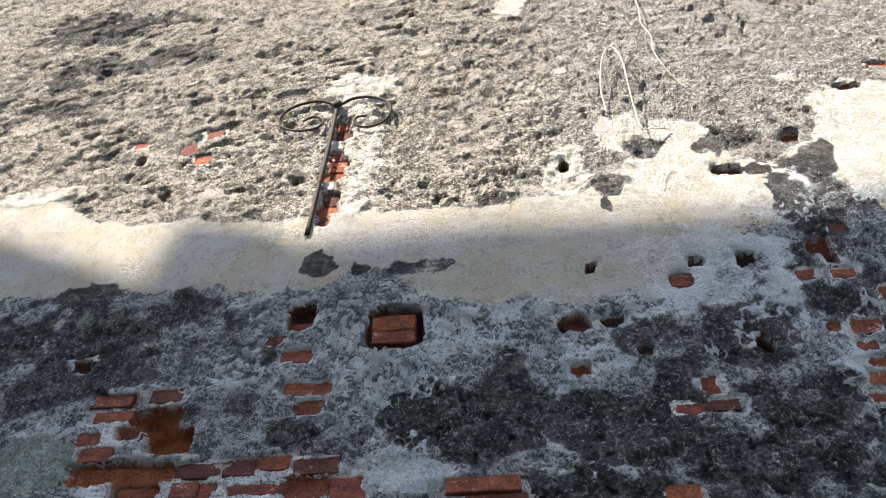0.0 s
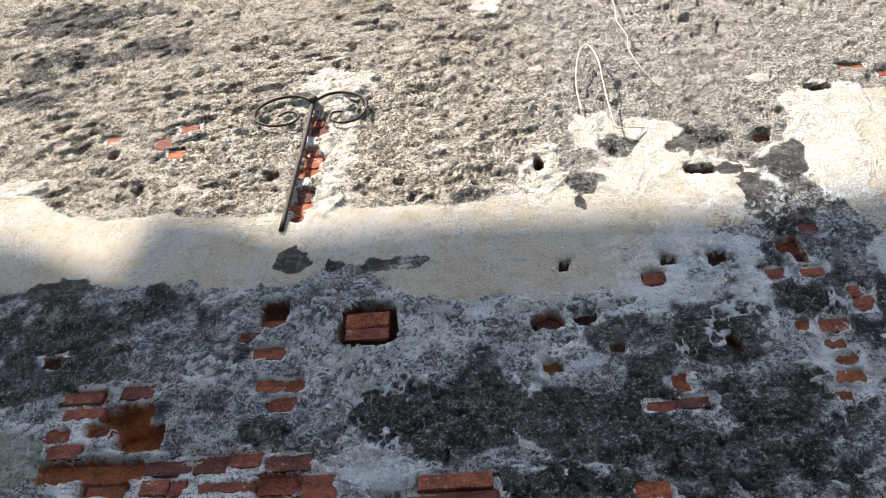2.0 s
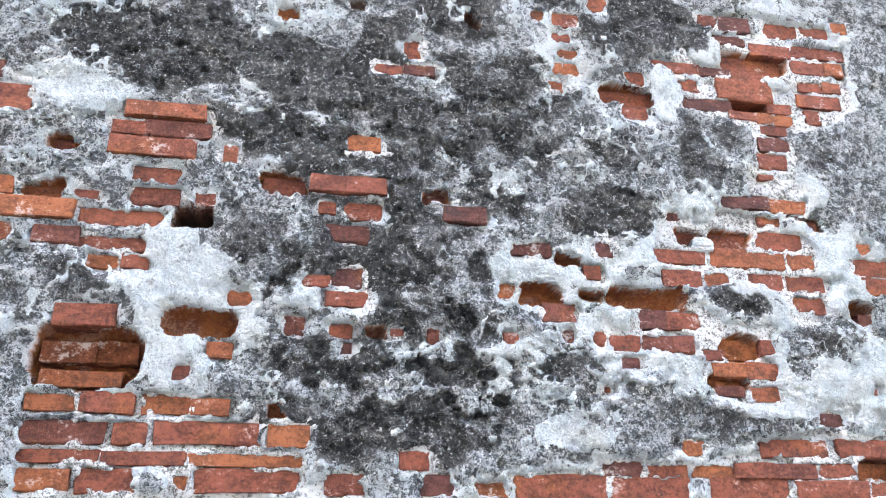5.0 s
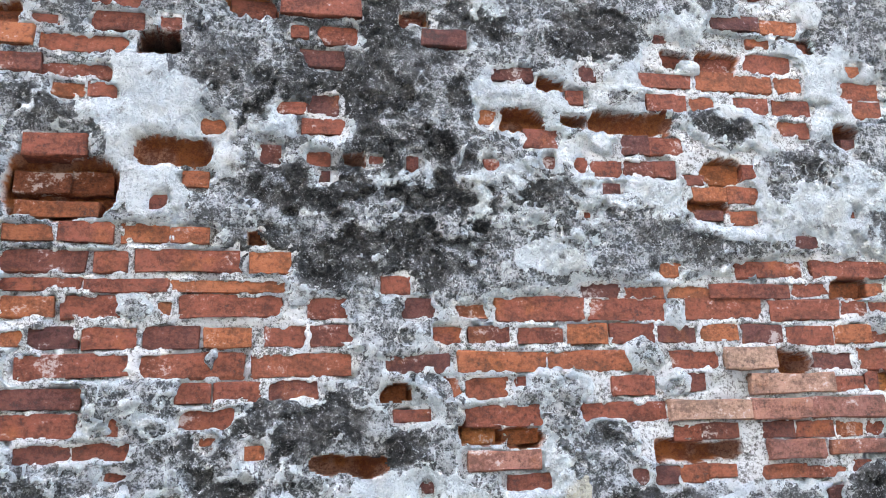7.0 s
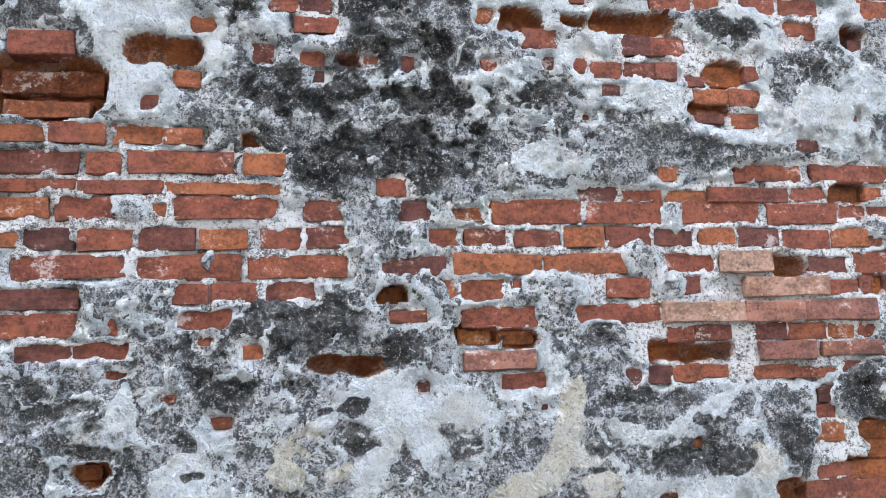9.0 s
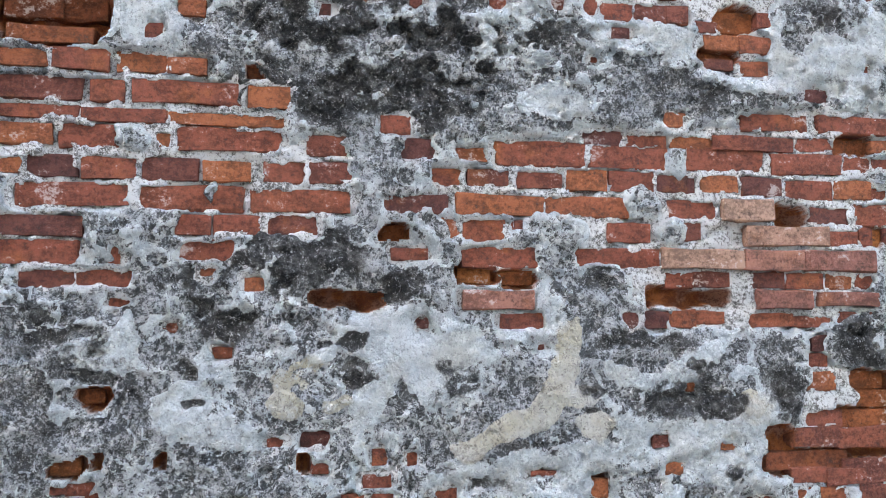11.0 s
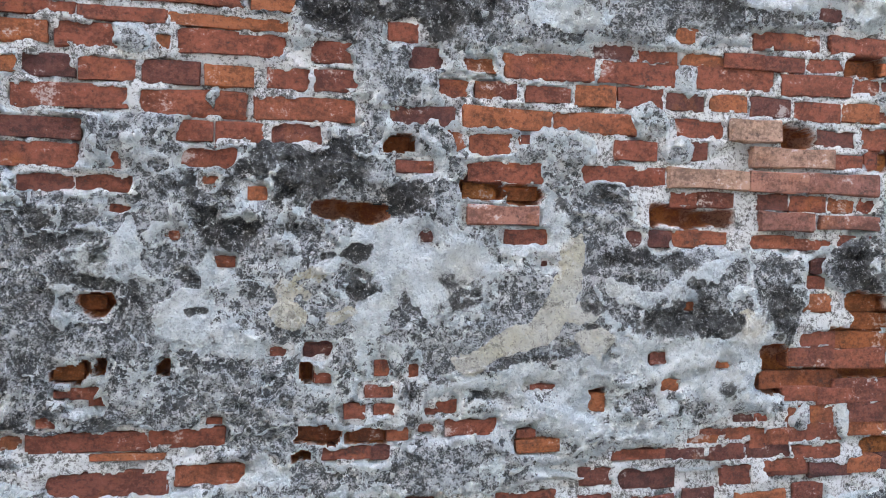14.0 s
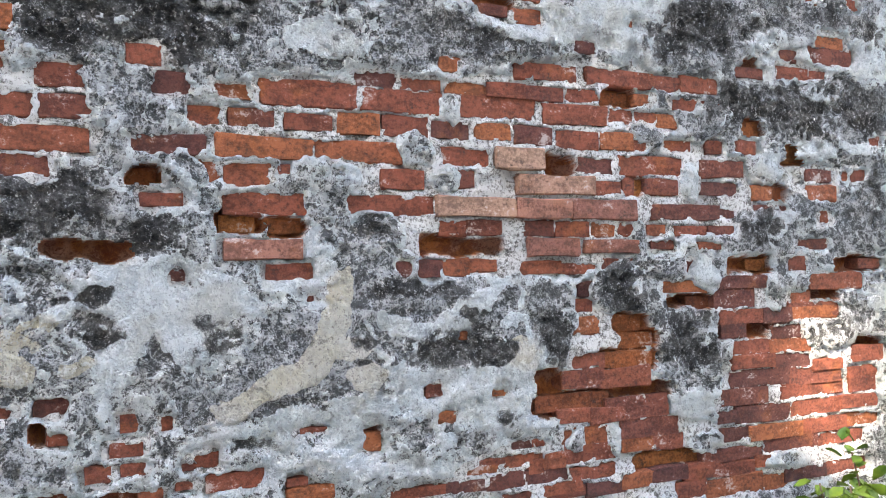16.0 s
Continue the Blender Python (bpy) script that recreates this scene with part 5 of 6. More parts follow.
cavity(-1.429, 2.872, 0.135, 0.075, 0.05)
brick(-1.497, 2.829, 0.056, 0.036, -0.022)
cavity(-1.375, 2.800, 0.131, 0.065, 0.05)
brick(-1.568, 2.768, 0.089, 0.039)
brick(-1.065, 2.714, 0.081, 0.038)
brick(-1.475, 2.710, 0.273, 0.052, -0.022)
brick(-1.153, 2.706, 0.082, 0.044)
brick(-1.262, 2.704, 0.119, 0.038)
brick(-0.951, 2.700, 0.113, 0.043)
brick(-1.421, 2.654, 0.109, 0.037, -0.022)
brick(-1.288, 2.651, 0.066, 0.039)
brick(-1.226, 2.647, 0.035, 0.042)
brick(-0.967, 2.646, 0.111, 0.046, -0.012)
brick(-0.869, 2.643, 0.076, 0.041)
brick(-1.100, 2.643, 0.138, 0.026)
mould(-1.06, 3.41, 0.058, 0.054, 1)
# the next three: dark strips along the square recess's upper, left and lower edges
mould(-0.80, 3.20, 0.091, 0.018, 0.9)
mould(-0.87, 3.14, 0.016, 0.071, 0.9)
mould(-0.80, 3.06, 0.087, 0.014, 0.8)
mould(-1.19, 3.24, 0.194, 0.046, 0.6)
mould(-1.77, 3.33, 0.270, 0.067, 0.9)
mould(-1.81, 3.09, 0.152, 0.088, 0.8)
mould(-1.22, 2.88, 0.131, 0.062, 0.7)
mould(-1.59, 3.17, 0.114, 0.076, 0.7)
mould(-0.54, 2.84, 0.126, 0.104, 1)
mould(-0.32, 2.82, 0.187, 0.067, 1)
mould(-0.12, 2.76, 0.159, 0.074, 0.9)
mould(0.12, 2.79, 0.129, 0.096, 0.8)
mould(-0.10, 3.02, 0.087, 0.063, 0.7)
mould(-0.48, 2.99, 0.041, 0.038, 0.9)
mould(-0.04, 2.92, 0.055, 0.047, 0.8)
mould(0.35, 3.28, 0.059, 0.130, 0.7)
white(-0.34, 2.74, 0.054, 0.053, 0.9)
white(-0.24, 2.96, 0.106, 0.049, 0.5)
white(0.14, 3.14, 0.106, 0.067, 0.6)
white(0.02, 3.26, 0.112, 0.073, 0.8)
white(-0.48, 3.15, 0.160, 0.042, 0.5)
lichen(-1.77, 2.76, 0.102, 0.071, 0.9)
cavity(-0.788, 3.132, 0.167, 0.150, 0.03)
white(1.11, 2.37, 0.138, 0.073, 0.9)
white(1.03, 2.25, 0.090, 0.042, 0.8)
white(0.42, 2.29, 0.105, 0.054, 0.6)
white(0.56, 2.05, 0.080, 0.026, 0.6)
bare(1.45, 0.97, 0.387, 0.070)
bare(1.73, 1.19, 0.131, 0.121)
bare(-0.46, 1.00, 0.238, 0.038)
bare(0.69, 0.92, 0.520, 0.045)
bare(0.04, 0.92, 0.183, 0.023)
mould(-0.62, 1.06, 0.113, 0.052, 0.6)
mould(-0.39, 1.10, 0.151, 0.043, 0.4)

# ---- the wall's relief ----
def lattice(ix, iz, seed):
    h = (ix.astype(np.int64) * 374761393 + iz.astype(np.int64) * 668265263 + seed * 1442695041) & 0x7FFFFFFF
    h = ((h ^ (h >> 13)) * 1274126177) & 0x7FFFFFFF
    return ((h ^ (h >> 16)) & 0xFFFF) / 65535.0


def grain(x, z, size, seed):
    """Smooth noise from 0 to 1 with cells of that size in metres."""
    u, v = x / size + seed * 7.31, z / size + seed * 3.17
    ix, iz = np.floor(u), np.floor(v)
    fx, fz = u - ix, v - iz
    fx, fz = fx * fx * (3 - 2 * fx), fz * fz * (3 - 2 * fz)
    a, b = lattice(ix, iz, seed), lattice(ix + 1, iz, seed)
    c, d = lattice(ix, iz + 1, seed), lattice(ix + 1, iz + 1, seed)
    return (a + (b - a) * fx) * (1 - fz) + (c + (d - c) * fx) * fz


def fbm(x, z, size, seed, octaves=3):
    total, amount, norm = 0.0, 1.0, 0.0
    for k in range(octaves):
        total = total + amount * grain(x, z, size / 2 ** k, seed + k)
        norm, amount = norm + amount, amount * 0.55
    return total / norm


def step(v, lo, hi):
    t = np.clip((v - lo) / (hi - lo), 0, 1)
    return t * t * (3 - 2 * t)


xs = np.concatenate([np.arange(-3.6, -1.0, 0.010), np.arange(-1.0, 2.05, 0.0043), np.arange(2.05, 2.6, 0.014)])
zs = np.concatenate([np.arange(-0.05, 0.75, 0.03), np.arange(0.75, 2.9, 0.0043), np.arange(2.9, 6.2, 0.0088)])
X, Z = np.meshgrid(xs, zs)
WX = X + 0.040 * (fbm(X, Z, 0.07, 11) - 0.5) + 0.012 * (grain(X, Z, 0.014, 15) - 0.5)
WZ = Z + 0.026 * (fbm(X, Z, 0.07, 21) - 0.5) + 0.012 * (grain(X, Z, 0.014, 25) - 0.5)


def window(x, z, rx, rz):
    i0, i1 = np.searchsorted(xs, (x - rx, x + rx))
    j0, j1 = np.searchsorted(zs, (z - rz, z + rz))
    return slice(j0, j1), slice(i0, i1)


def box_distance(x, z, w, h, s):
    r = 0.38 * min(w, h)
    qx, qz = np.abs(WX[s] - x) - w / 2 + r, np.abs(WZ[s] - z) - h / 2 + r
    return np.hypot(np.maximum(qx, 0), np.maximum(qz, 0)) + np.minimum(np.maximum(qx, qz), 0) - r


def oval(x, z, rx, rz, s):
    return np.hypot((WX[s] - x) / rx, (WZ[s] - z) / rz)


def blend(name, edge=0.45, fray=1.0):
    """The strongest of the named patches at each place of the wall, with frayed rims."""
    out = np.zeros_like(X)
    for x, z, rx, rz, strength in FIELDS[name]:
        s = window(x, z, rx * 1.7 + 0.02, rz * 1.7 + 0.02)
        r = oval(x, z, rx, rz, s) + fray * (fbm(X[s], Z[s], 0.10, 31, 4) - 0.5)
        out[s] = np.maximum(out[s], strength * step(r, 1.25, 1.25 - edge))
    for width, line in STREAKS.get(name, ()):
        for k in range(0, len(line) - 2, 2):
            ax, az, bx, bz = line[k:k + 4]
            s = window((ax + bx) / 2, (az + bz) / 2, abs(bx - ax) / 2 + width + 0.05, abs(bz - az) / 2 + width + 0.05)
            u = np.clip(((WX[s] - ax) * (bx - ax) + (WZ[s] - az) * (bz - az)) / ((bx - ax) ** 2 + (bz - az) ** 2 + 1e-9), 0, 1)
            r = np.hypot(WX[s] - ax - u * (bx - ax), WZ[s] - az - u * (bz - az)) / width + 0.8 * (fbm(X[s], Z[s], 0.06, 35, 3) - 0.5)
            out[s] = np.maximum(out[s], step(r, 1.25, 0.8))
    return out


# distance to the nearest place without plaster (negative inside)
D = np.full_like(X, 0.2)
for x, z, w, h, _ in BRICKS:
    s = window(x, z, w / 2 + 0.2, h / 2 + 0.2)
    D[s] = np.minimum(D[s], box_distance(x, z, w + 0.014 + 0.012 * math.sin(x * 91 + z * 57), h + 0.010 + 0.008 * math.sin(x * 73 - z * 41), s))
for x, z, rx, rz, _ in FIELDS["bare"]:
    s = window(x, z, rx + 0.2, rz + 0.2)
    D[s] = np.minimum(D[s], (oval(x, z, rx, rz, s) - 1) * min(rx, rz))
for x, z, rx, rz, _ in FIELDS["cover"]:
    s = window(x, z, rx * 1.3 + 0.05, rz * 1.3 + 0.05)
    D[s] = np.maximum(D[s], np.minimum((1 - oval(x, z, rx, rz, s)) * min(rx, rz), 0.03))
pit_depth, hole_shade = np.zeros_like(X), np.zeros_like(X)
for x, z, w, h, depth in CAVITIES:
    s = window(x, z, w / 2 + 0.2, h / 2 + 0.2)
    r = (0.5 if z > 3.0 and depth > 0.04 else 0.3) * min(w, h)
    qx, qz = np.abs(0.1 * X[s] + 0.9 * WX[s] - x) - w / 2 + r, np.abs(0.1 * Z[s] + 0.9 * WZ[s] - z) - h / 2 + r
    e = np.hypot(np.maximum(qx, 0), np.maximum(qz, 0)) + np.minimum(np.maximum(qx, qz), 0) - r
    D[s] = np.minimum(D[s], e - 0.004)
    pit_depth[s] = np.maximum(pit_depth[s], depth * step(e, 0.008, -0.006))
    # deep holes, and most holes high up, carry their shade as colour
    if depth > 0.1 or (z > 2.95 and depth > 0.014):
        hole_shade[s] = np.maximum(hole_shade[s], step(e, 0.010, 0.0))
for x, z, w, h, proud in BRICKS:
    if proud < -0.005:
        s = window(x, z, w / 2 + 0.06, h / 2 + 0.06)
        pit_depth[s] = np.maximum(pit_depth[s], (0.014 - proud) * step(box_distance(x, z, w + 0.012, h + 0.008, s), 0.006, -0.004))

rng = random.Random(9)
# further bricks of the same courses, where the plaster is gone and none is listed
taken = np.array([c[:4] for c in BRICKS + CAVITIES])
spare = []
for z in np.arange(0.84, 3.4, 0.012):
    for w in (0.21, 0.125, 0.07):
        for c in np.arange(-1.85, 2.2, 0.03):
            h = 0.042 * rng.uniform(0.9, 1.1)
            i, j = np.searchsorted(xs, (c - 0.4 * w, c, c + 0.4 * w)), np.searchsorted(zs, (z - 0.4 * h, z, z + 0.4 * h))
            if D[np.ix_(j, i)].max() > -0.001:
                continue
            if ((np.abs(taken[:, 0] - c) < (taken[:, 2] + w) / 2 + 0.009) & (np.abs(taken[:, 1] - z) < (taken[:, 3] + h) / 2 + 0.009)).any():
                continue
            spare.append((c, z, w, h, -0.002))
            taken = np.vstack([taken, (c, z, w, h)])

# the painted band, and the bare rough coat above it
band_low = np.interp(X, (-3.0, -1.77, -1.48, -1.04, -0.84, -0.64, -0.5, -0.07, 0.09, 0.3, 0.42, 0.57, 0.68, 0.8, 1.4), (3.32, 3.34, 3.35, 3.28, 3.36, 3.19, 3.19, 3.18, 3.27, 3.36, 3.7, 3.5, 3.22, 3.31, 3.28))
band_top = np.interp(X, (-3.0, -2.37, -2.10, -1.88, -1.5, -0.79, -0.45, -0.27, -0.18, -0.16, -0.06, 0.05, 0.13, 0.22, 0.26, 0.36, 0.46, 0.60, 0.67, 0.85, 1.5), (4.0, 3.90, 3.84, 3.70, 3.67, 3.62, 3.60, 3.63, 3.66, 3.58, 3.66, 3.82, 3.93, 3.88, 3.72, 3.68, 3.74, 3.78, 4.08, 4.02, 4.0))
fray = 0.10 * (fbm(X, Z, 0.16, 41, 4) - 0.5)
band = step(Z + 1.5 * fray, band_low - 0.05, band_low + 0.05) * (1 - 0.42 * step(X + 3 * fray, -0.15, 0.25) * step(Z, 3.62, 3.45)) * step(Z + fray, band_top + 0.012, band_top - 0.012)
rough_coat = step(Z + fray, band_top - 0.01, band_top + 0.02)

stain = blend("mould", 0.9, 1.9)
lime = blend("white", 0.4, 1.1)
paint = np.maximum(blend("cream", 0.4, 1.1), band)
moss = blend("lichen")
stain = np.maximum(stain, 0.30 * (1 - 0.6 * step(Z, 1.75, 1.5)) * step(fbm(X, Z, 0.30, 51), 0.45, 0.75) * (1 - rough_coat) * (1 - band))
stain = np.maximum(stain, rough_coat * 0.42 * step(fbm(X + Z, Z - X * 0.5, 0.22, 53), 0.42, 0.7))
stain = stain * (1 - 0.85 * band * step(stain, 0.75, 0.3))
stain = stain * (1 - 0.35 * rough_coat * step(stain, 0.75, 0.55))
# white rims where the plaster breaks off
rim = step(D, 0.045 * step(fbm(X, Z, 0.06, 62), 0.35, 0.75) + 0.002, 0.0) * step(fbm(X, Z, 0.11, 61) + 0.16 * step(X, -0.1, 0.4) * step(Z, 2.65, 2.4), 0.40, 0.55) * (1 - rough_coat) * (1 - 0.6 * step(stain, 0.5, 0.9))
low = (1 - rough_coat) * (1 - band) * step(Z, 3.0, 2.6)
vein = np.maximum(step(np.abs(fbm(WX, WZ, 0.10, 63, 3) - 0.5), 0.034, 0.012) * step(fbm(X, Z, 0.3, 67), 0.40, 0.52), step(np.abs(fbm(WX, WZ, 0.05, 68, 2) - 0.52), 0.040, 0.014) * step(fbm(X, Z, 0.22, 69), 0.48, 0.58)) * low
vein = vein * (1 - 0.8 * step(stain, 0.6, 0.85))
lime = np.maximum(lime, np.maximum(0.66 * rim, 0.62 * vein))
stain = stain * (1 - 0.7 * rim) * (1 - 0.6 * vein)
slim = step(D, 0.011, 0.003) * (1 - rough_coat) * (1 - 0.8 * step(stain, 0.55, 0.9))
lime = np.maximum(lime, slim * (0.18 + 0.55 * fbm(X, Z, 0.06, 64)))

# flakes of the upper coat, and stretches eaten into pits
flake = 0.55 * step(fbm(X, Z * 1.2, 0.05, 201, 4), 0.49, 0.52) + 0.45 * step(fbm(X + 0.3 * Z, Z * 1.3, 0.024, 205, 3), 0.49, 0.53)
seam = step(np.abs(fbm(X, Z * 1.2, 0.05, 201, 4) - 0.515), 0.018, 0.004) * step(fbm(X, Z, 0.16, 207), 0.45, 0.62)
eaten = blend("crumbled", 0.6, 1.2)
cell = fbm(X, Z * 1.1, 0.040, 211, 3)
hollow = step(cell, 0.47, 0.41) * eaten * step(D, 0.012, 0.030)
# each hollow's colour is darkened along with its depth
stain = np.maximum(stain * (1 - 0.5 * eaten * step(cell, 0.5, 0.6)), 0.9 * hollow)
lime = np.maximum(lime, 0.72 * step(np.abs(cell - 0.515), 0.030, 0.008) * eaten * step(fbm(X, Z, 0.12, 213), 0.38, 0.55))
fringe = step(np.abs(lime + 0.7 * (fbm(X, Z, 0.03, 215, 2) - 0.5) - 0.50), 0.075, 0.015) * step(fbm(X, Z, 0.15, 217), 0.40, 0.55) * (1 - rough_coat) * (1 - band)
lime = np.maximum(lime, 0.95 * fringe)
stain = stain * (1 - 0.8 * fringe)
lime = np.maximum(lime, 0.42 * seam * (1 - rough_coat) * (1 - band))

# height of the plaster's face in front of the bricks
rugged = step(-0.35 - X + 0.4 * (fbm(X, Z, 0.5, 71) - 0.5), -0.25, 0.25)
face = 0.011 + 0.010 * (fbm(X, Z, 0.12, 81) - 0.5) + 0.006 * (fbm(X, Z, 0.03, 85) - 0.5)
crust = fbm(X * 0.75 + Z * 0.2, Z * 1.5 - X * 0.35, 0.060, 91, 4)
grit = fbm(X, Z, 0.028, 93, 2)
sparse = step(fbm(X, Z, 0.35, 94), 0.36, 0.62)
face = face + rough_coat * (0.004 * (grit - 0.5) + 0.002 * (crust - 0.5) + rugged * (0.006 * (crust - 0.5) + 0.004 * (grit - 0.5) - 0.013 * sparse * step(crust, 0.39, 0.35)))
face = face - rough_coat * 0.007 * step(grit, 0.24, 0.17) * sparse
holes = step(fbm(X, Z, 0.032, 95, 2), 0.30, 0.20) * step(fbm(X, Z, 0.25, 97), 0.42, 0.6)
face = face - 0.012 * holes * (1 - band) - 0.005 * step(stain, 0.4, 0.8) * fbm(X, Z, 0.02, 99)
face = face + 0.003 * paint * (1 - band) + 0.0035 * step(lime, 0.45, 0.6) - 0.5 * paint * (face - 0.012)
face = face * (0.5 + 0.5 * step(D, 0.0, 0.010 + 0.03 * fbm(X, Z, 0.1, 98))) + 0.002 * step(D, 0.014, 0.005) * step(fbm(X, Z, 0.05, 96), 0.5, 0.6)
coat = (1 - 0.9 * paint) * (1 - 0.7 * step(lime, 0.5, 0.8))
face = face + 0.0070 * (flake - 0.5) * coat + 0.003 * (grain(X, Z, 0.013, 203) - 0.5) * coat - 0.014 * hollow + 0.003 * fringe
edge = step(D, -0.006, 0.003)

# the mortar bed between the bricks
near = np.full_like(X, 0.05)
LX = X + 0.022 * (fbm(X, Z, 0.035, 111) - 0.5) + 0.007 * (grain(X, Z, 0.010, 113) - 0.5)
LZ = Z + 0.020 * (fbm(X, Z, 0.035, 115) - 0.5) + 0.007 * (grain(X, Z, 0.010, 117) - 0.5)
for x, z, w, h, _ in BRICKS + spare:
    s = window(x, z, w / 2 + 0.04, h / 2 + 0.04)
    near[s] = np.minimum(near[s], np.maximum(np.abs(LX[s] - x) - w / 2, np.abs(LZ[s] - z) - h / 2))
joint = -0.0015 + 0.012 * (fbm(X, Z, 0.045, 101) - 0.45) + 0.006 * (grain(X, Z, 0.012, 105) - 0.5) + 0.010 * step(fbm(X, Z, 0.09, 103), 0.56, 0.66)
lap = step(near, -0.005, 0.0)
bed = joint * lap + 0.016 * (1 - lap) + pit_depth * (0.85 + 0.3 * fbm(X, Z, 0.04, 107))
clay = step(pit_depth, 0.002, 0.008) * (0.85 + 0.15 * step(fbm(X, Z, 0.05, 109), 0.35, 0.5))

front = -face * edge + np.minimum(np.maximum(bed, 0.0) + 0.004, 0.016) * (1 - edge)


def sheet(name, depth, keep, material, parent, whole, **layers):
    """A relief over the wall's grid, without the places that are not kept."""
    some = np.stack([keep[:-1, :-1], keep[1:, :-1], keep[:-1, 1:], keep[1:, 1:]])
    ok = some.all(0) if whole else some.any(0)
    n = len(xs)
    j, i = np.nonzero(ok)
    quads = np.stack([j * n + i, j * n + i + 1, (j + 1) * n + i + 1, (j + 1) * n + i], 1)
    used, index = np.unique(quads, return_inverse=True)
    co = np.stack([X.ravel()[used], depth.ravel()[used], Z.ravel()[used]], 1)
    me = bpy.data.meshes.new(name)
    me.vertices.add(len(used))
    me.vertices.foreach_set("co", co.astype(np.float32).ravel())
    me.loops.add(len(quads) * 4)
    me.loops.foreach_set("vertex_index", index.ravel().astype(np.int32))
    me.polygons.add(len(quads))
    me.polygons.foreach_set("loop_start", np.arange(0, len(quads) * 4, 4, dtype=np.int32))
    me.polygons.foreach_set("use_smooth", np.ones(len(quads), dtype=bool))
    me.update(calc_edges=True)
    for key, four in layers.items():
        a = me.attributes.new(key, "FLOAT_COLOR", "POINT")
        a.data.foreach_set("color", np.stack([np.broadcast_to(f, X.shape).ravel()[used] for f in four], 1).astype(np.float32).ravel())
    me.materials.append(material)
    ob = new(name, me)
    ob.parent = parent
    return ob


def boxes(name, sizes, material):
    """Boxes x0, x1, y0, y1, z0, z1 joined into one mesh."""
    bm = bmesh.new()
    for x0, x1, y0, y1, z0, z1 in sizes:
        for v in bmesh.ops.create_cube(bm, size=1)["verts"]:
            v.co = Vector(((x0 + x1) / 2 + v.co.x * (x1 - x0), (y0 + y1) / 2 + v.co.y * (y1 - y0), (z0 + z1) / 2 + v.co.z * (z1 - z0)))
    return mesh_object(name, bm, material, smooth=False)


core = boxes("wall_north", ((-3.58, 2.57, 0.20, 0.75, -0.05, 6.17), (-9.0, -3.584, 0.0, 0.75, -0.05, 6.4), (2.574, 9.0, 0.0, 0.75, -0.05, 6.4), (-3.58, 2.57, -0.01, 0.75, 6.176, 6.4)), STUCCO)
wall = tagged(core, "old brick wall with flaking, mould-stained lime plaster", "wall", kind="structure")
tagged(sheet("mortar_bed", bed, D < 0.014, MORTAR, wall, False, stain_shade=(clay, hole_shade, 0, 0)), "crumbling pale lime mortar between the bricks", kind="stuff")
tagged(sheet("plaster", front, (D > -0.0075) & ~((pit_depth > 0.02) & (D < -0.002)), PLASTER, wall, True, stain_shade=(stain, lime, paint, rough_coat), wear=(moss, np.clip(1 - band * 0.85 - 0.5 * paint, 0, 1), flake, 1 - rugged)), "flaking grey lime plaster with black mould and cream paint", kind="stuff")


# ---- ground and the unseen wall added to cast the shadow ----
bm = bmesh.new()
bmesh.ops.create_grid(bm, x_segments=40, y_segments=40, size=1)
for v in bm.verts:
    v.co = Vector((v.co.x ** 3 * 900, v.co.y ** 3 * 900, 0.0))
    v.co.z = 0.02 * (noise.noise(v.co * 0.8)) if v.co.length < 60 else 0.0
tagged(mesh_object("ground", bm, EARTH), "bare trodden earth along the wall", "ground", kind="structure")

AWAY = 6.0
shift = SUN * (AWAY / -SUN.y)


def shadow_edge(x):
    """Height at which the added wall's shadow ends on the near wall."""
    return float(np.interp(x, (-4.0, -2.26, -1.64, -1.56, -1.31, -1.13, -0.6, 0.36, 0.65, 3.0), (4.40, 3.68, 3.40, 3.67, 3.62, 3.50, 3.52, 3.46, 3.48, 3.50)))


def shadow_wall():
    """Unseen stuccoed parapet; uneven top and small opening are added to shape the sunlight."""
    bm = bmesh.new()
    gap = (1.10, 1.70, 2.7, 0.98, 0.62, 1.68)
    cols = sorted([-14.0, -6.0, -4.0, -2.9, -2.26, -1.64, -1.56, -1.31, -1.13, -0.6, 0.36, 0.65, gap[0], gap[1], gap[2], 3.0, 7.0, 13.0])
    for a, b in zip(cols, cols[1:]):
        spans = [(-0.05 - shift.z, None)]
        if gap[0] <= a < gap[2]:
            spans = [(-0.05 - shift.z, gap[3] if a < gap[1] else gap[4]), (gap[5], None)]
        for lo, hi in spans:
            v = []
            for y in (-AWAY, -AWAY - 0.25):
                for x, top in ((a, shadow_edge(a)), (b, shadow_edge(b))):
                    v.append((bm.verts.new((x + shift.x, y, lo + shift.z)), bm.verts.new((x + shift.x, y, (top if hi is None else hi) + shift.z))))
            (p, q, r, s) = v
            for f in ((p[0], q[0], q[1], p[1]), (r[0], r[1], s[1], s[0]), (p[1], q[1], s[1], r[1]), (p[0], r[0], s[0], q[0]), (p[0], p[1], r[1], r[0]), (q[0], s[0], s[1], q[1])):
                bm.faces.new(f)
    return mesh_object("shadow_wall_south", bm, STUCCO, smooth=False)


tagged(shadow_wall(), "unseen pale stuccoed wall added to shade the old wall", "wall", kind="structure")


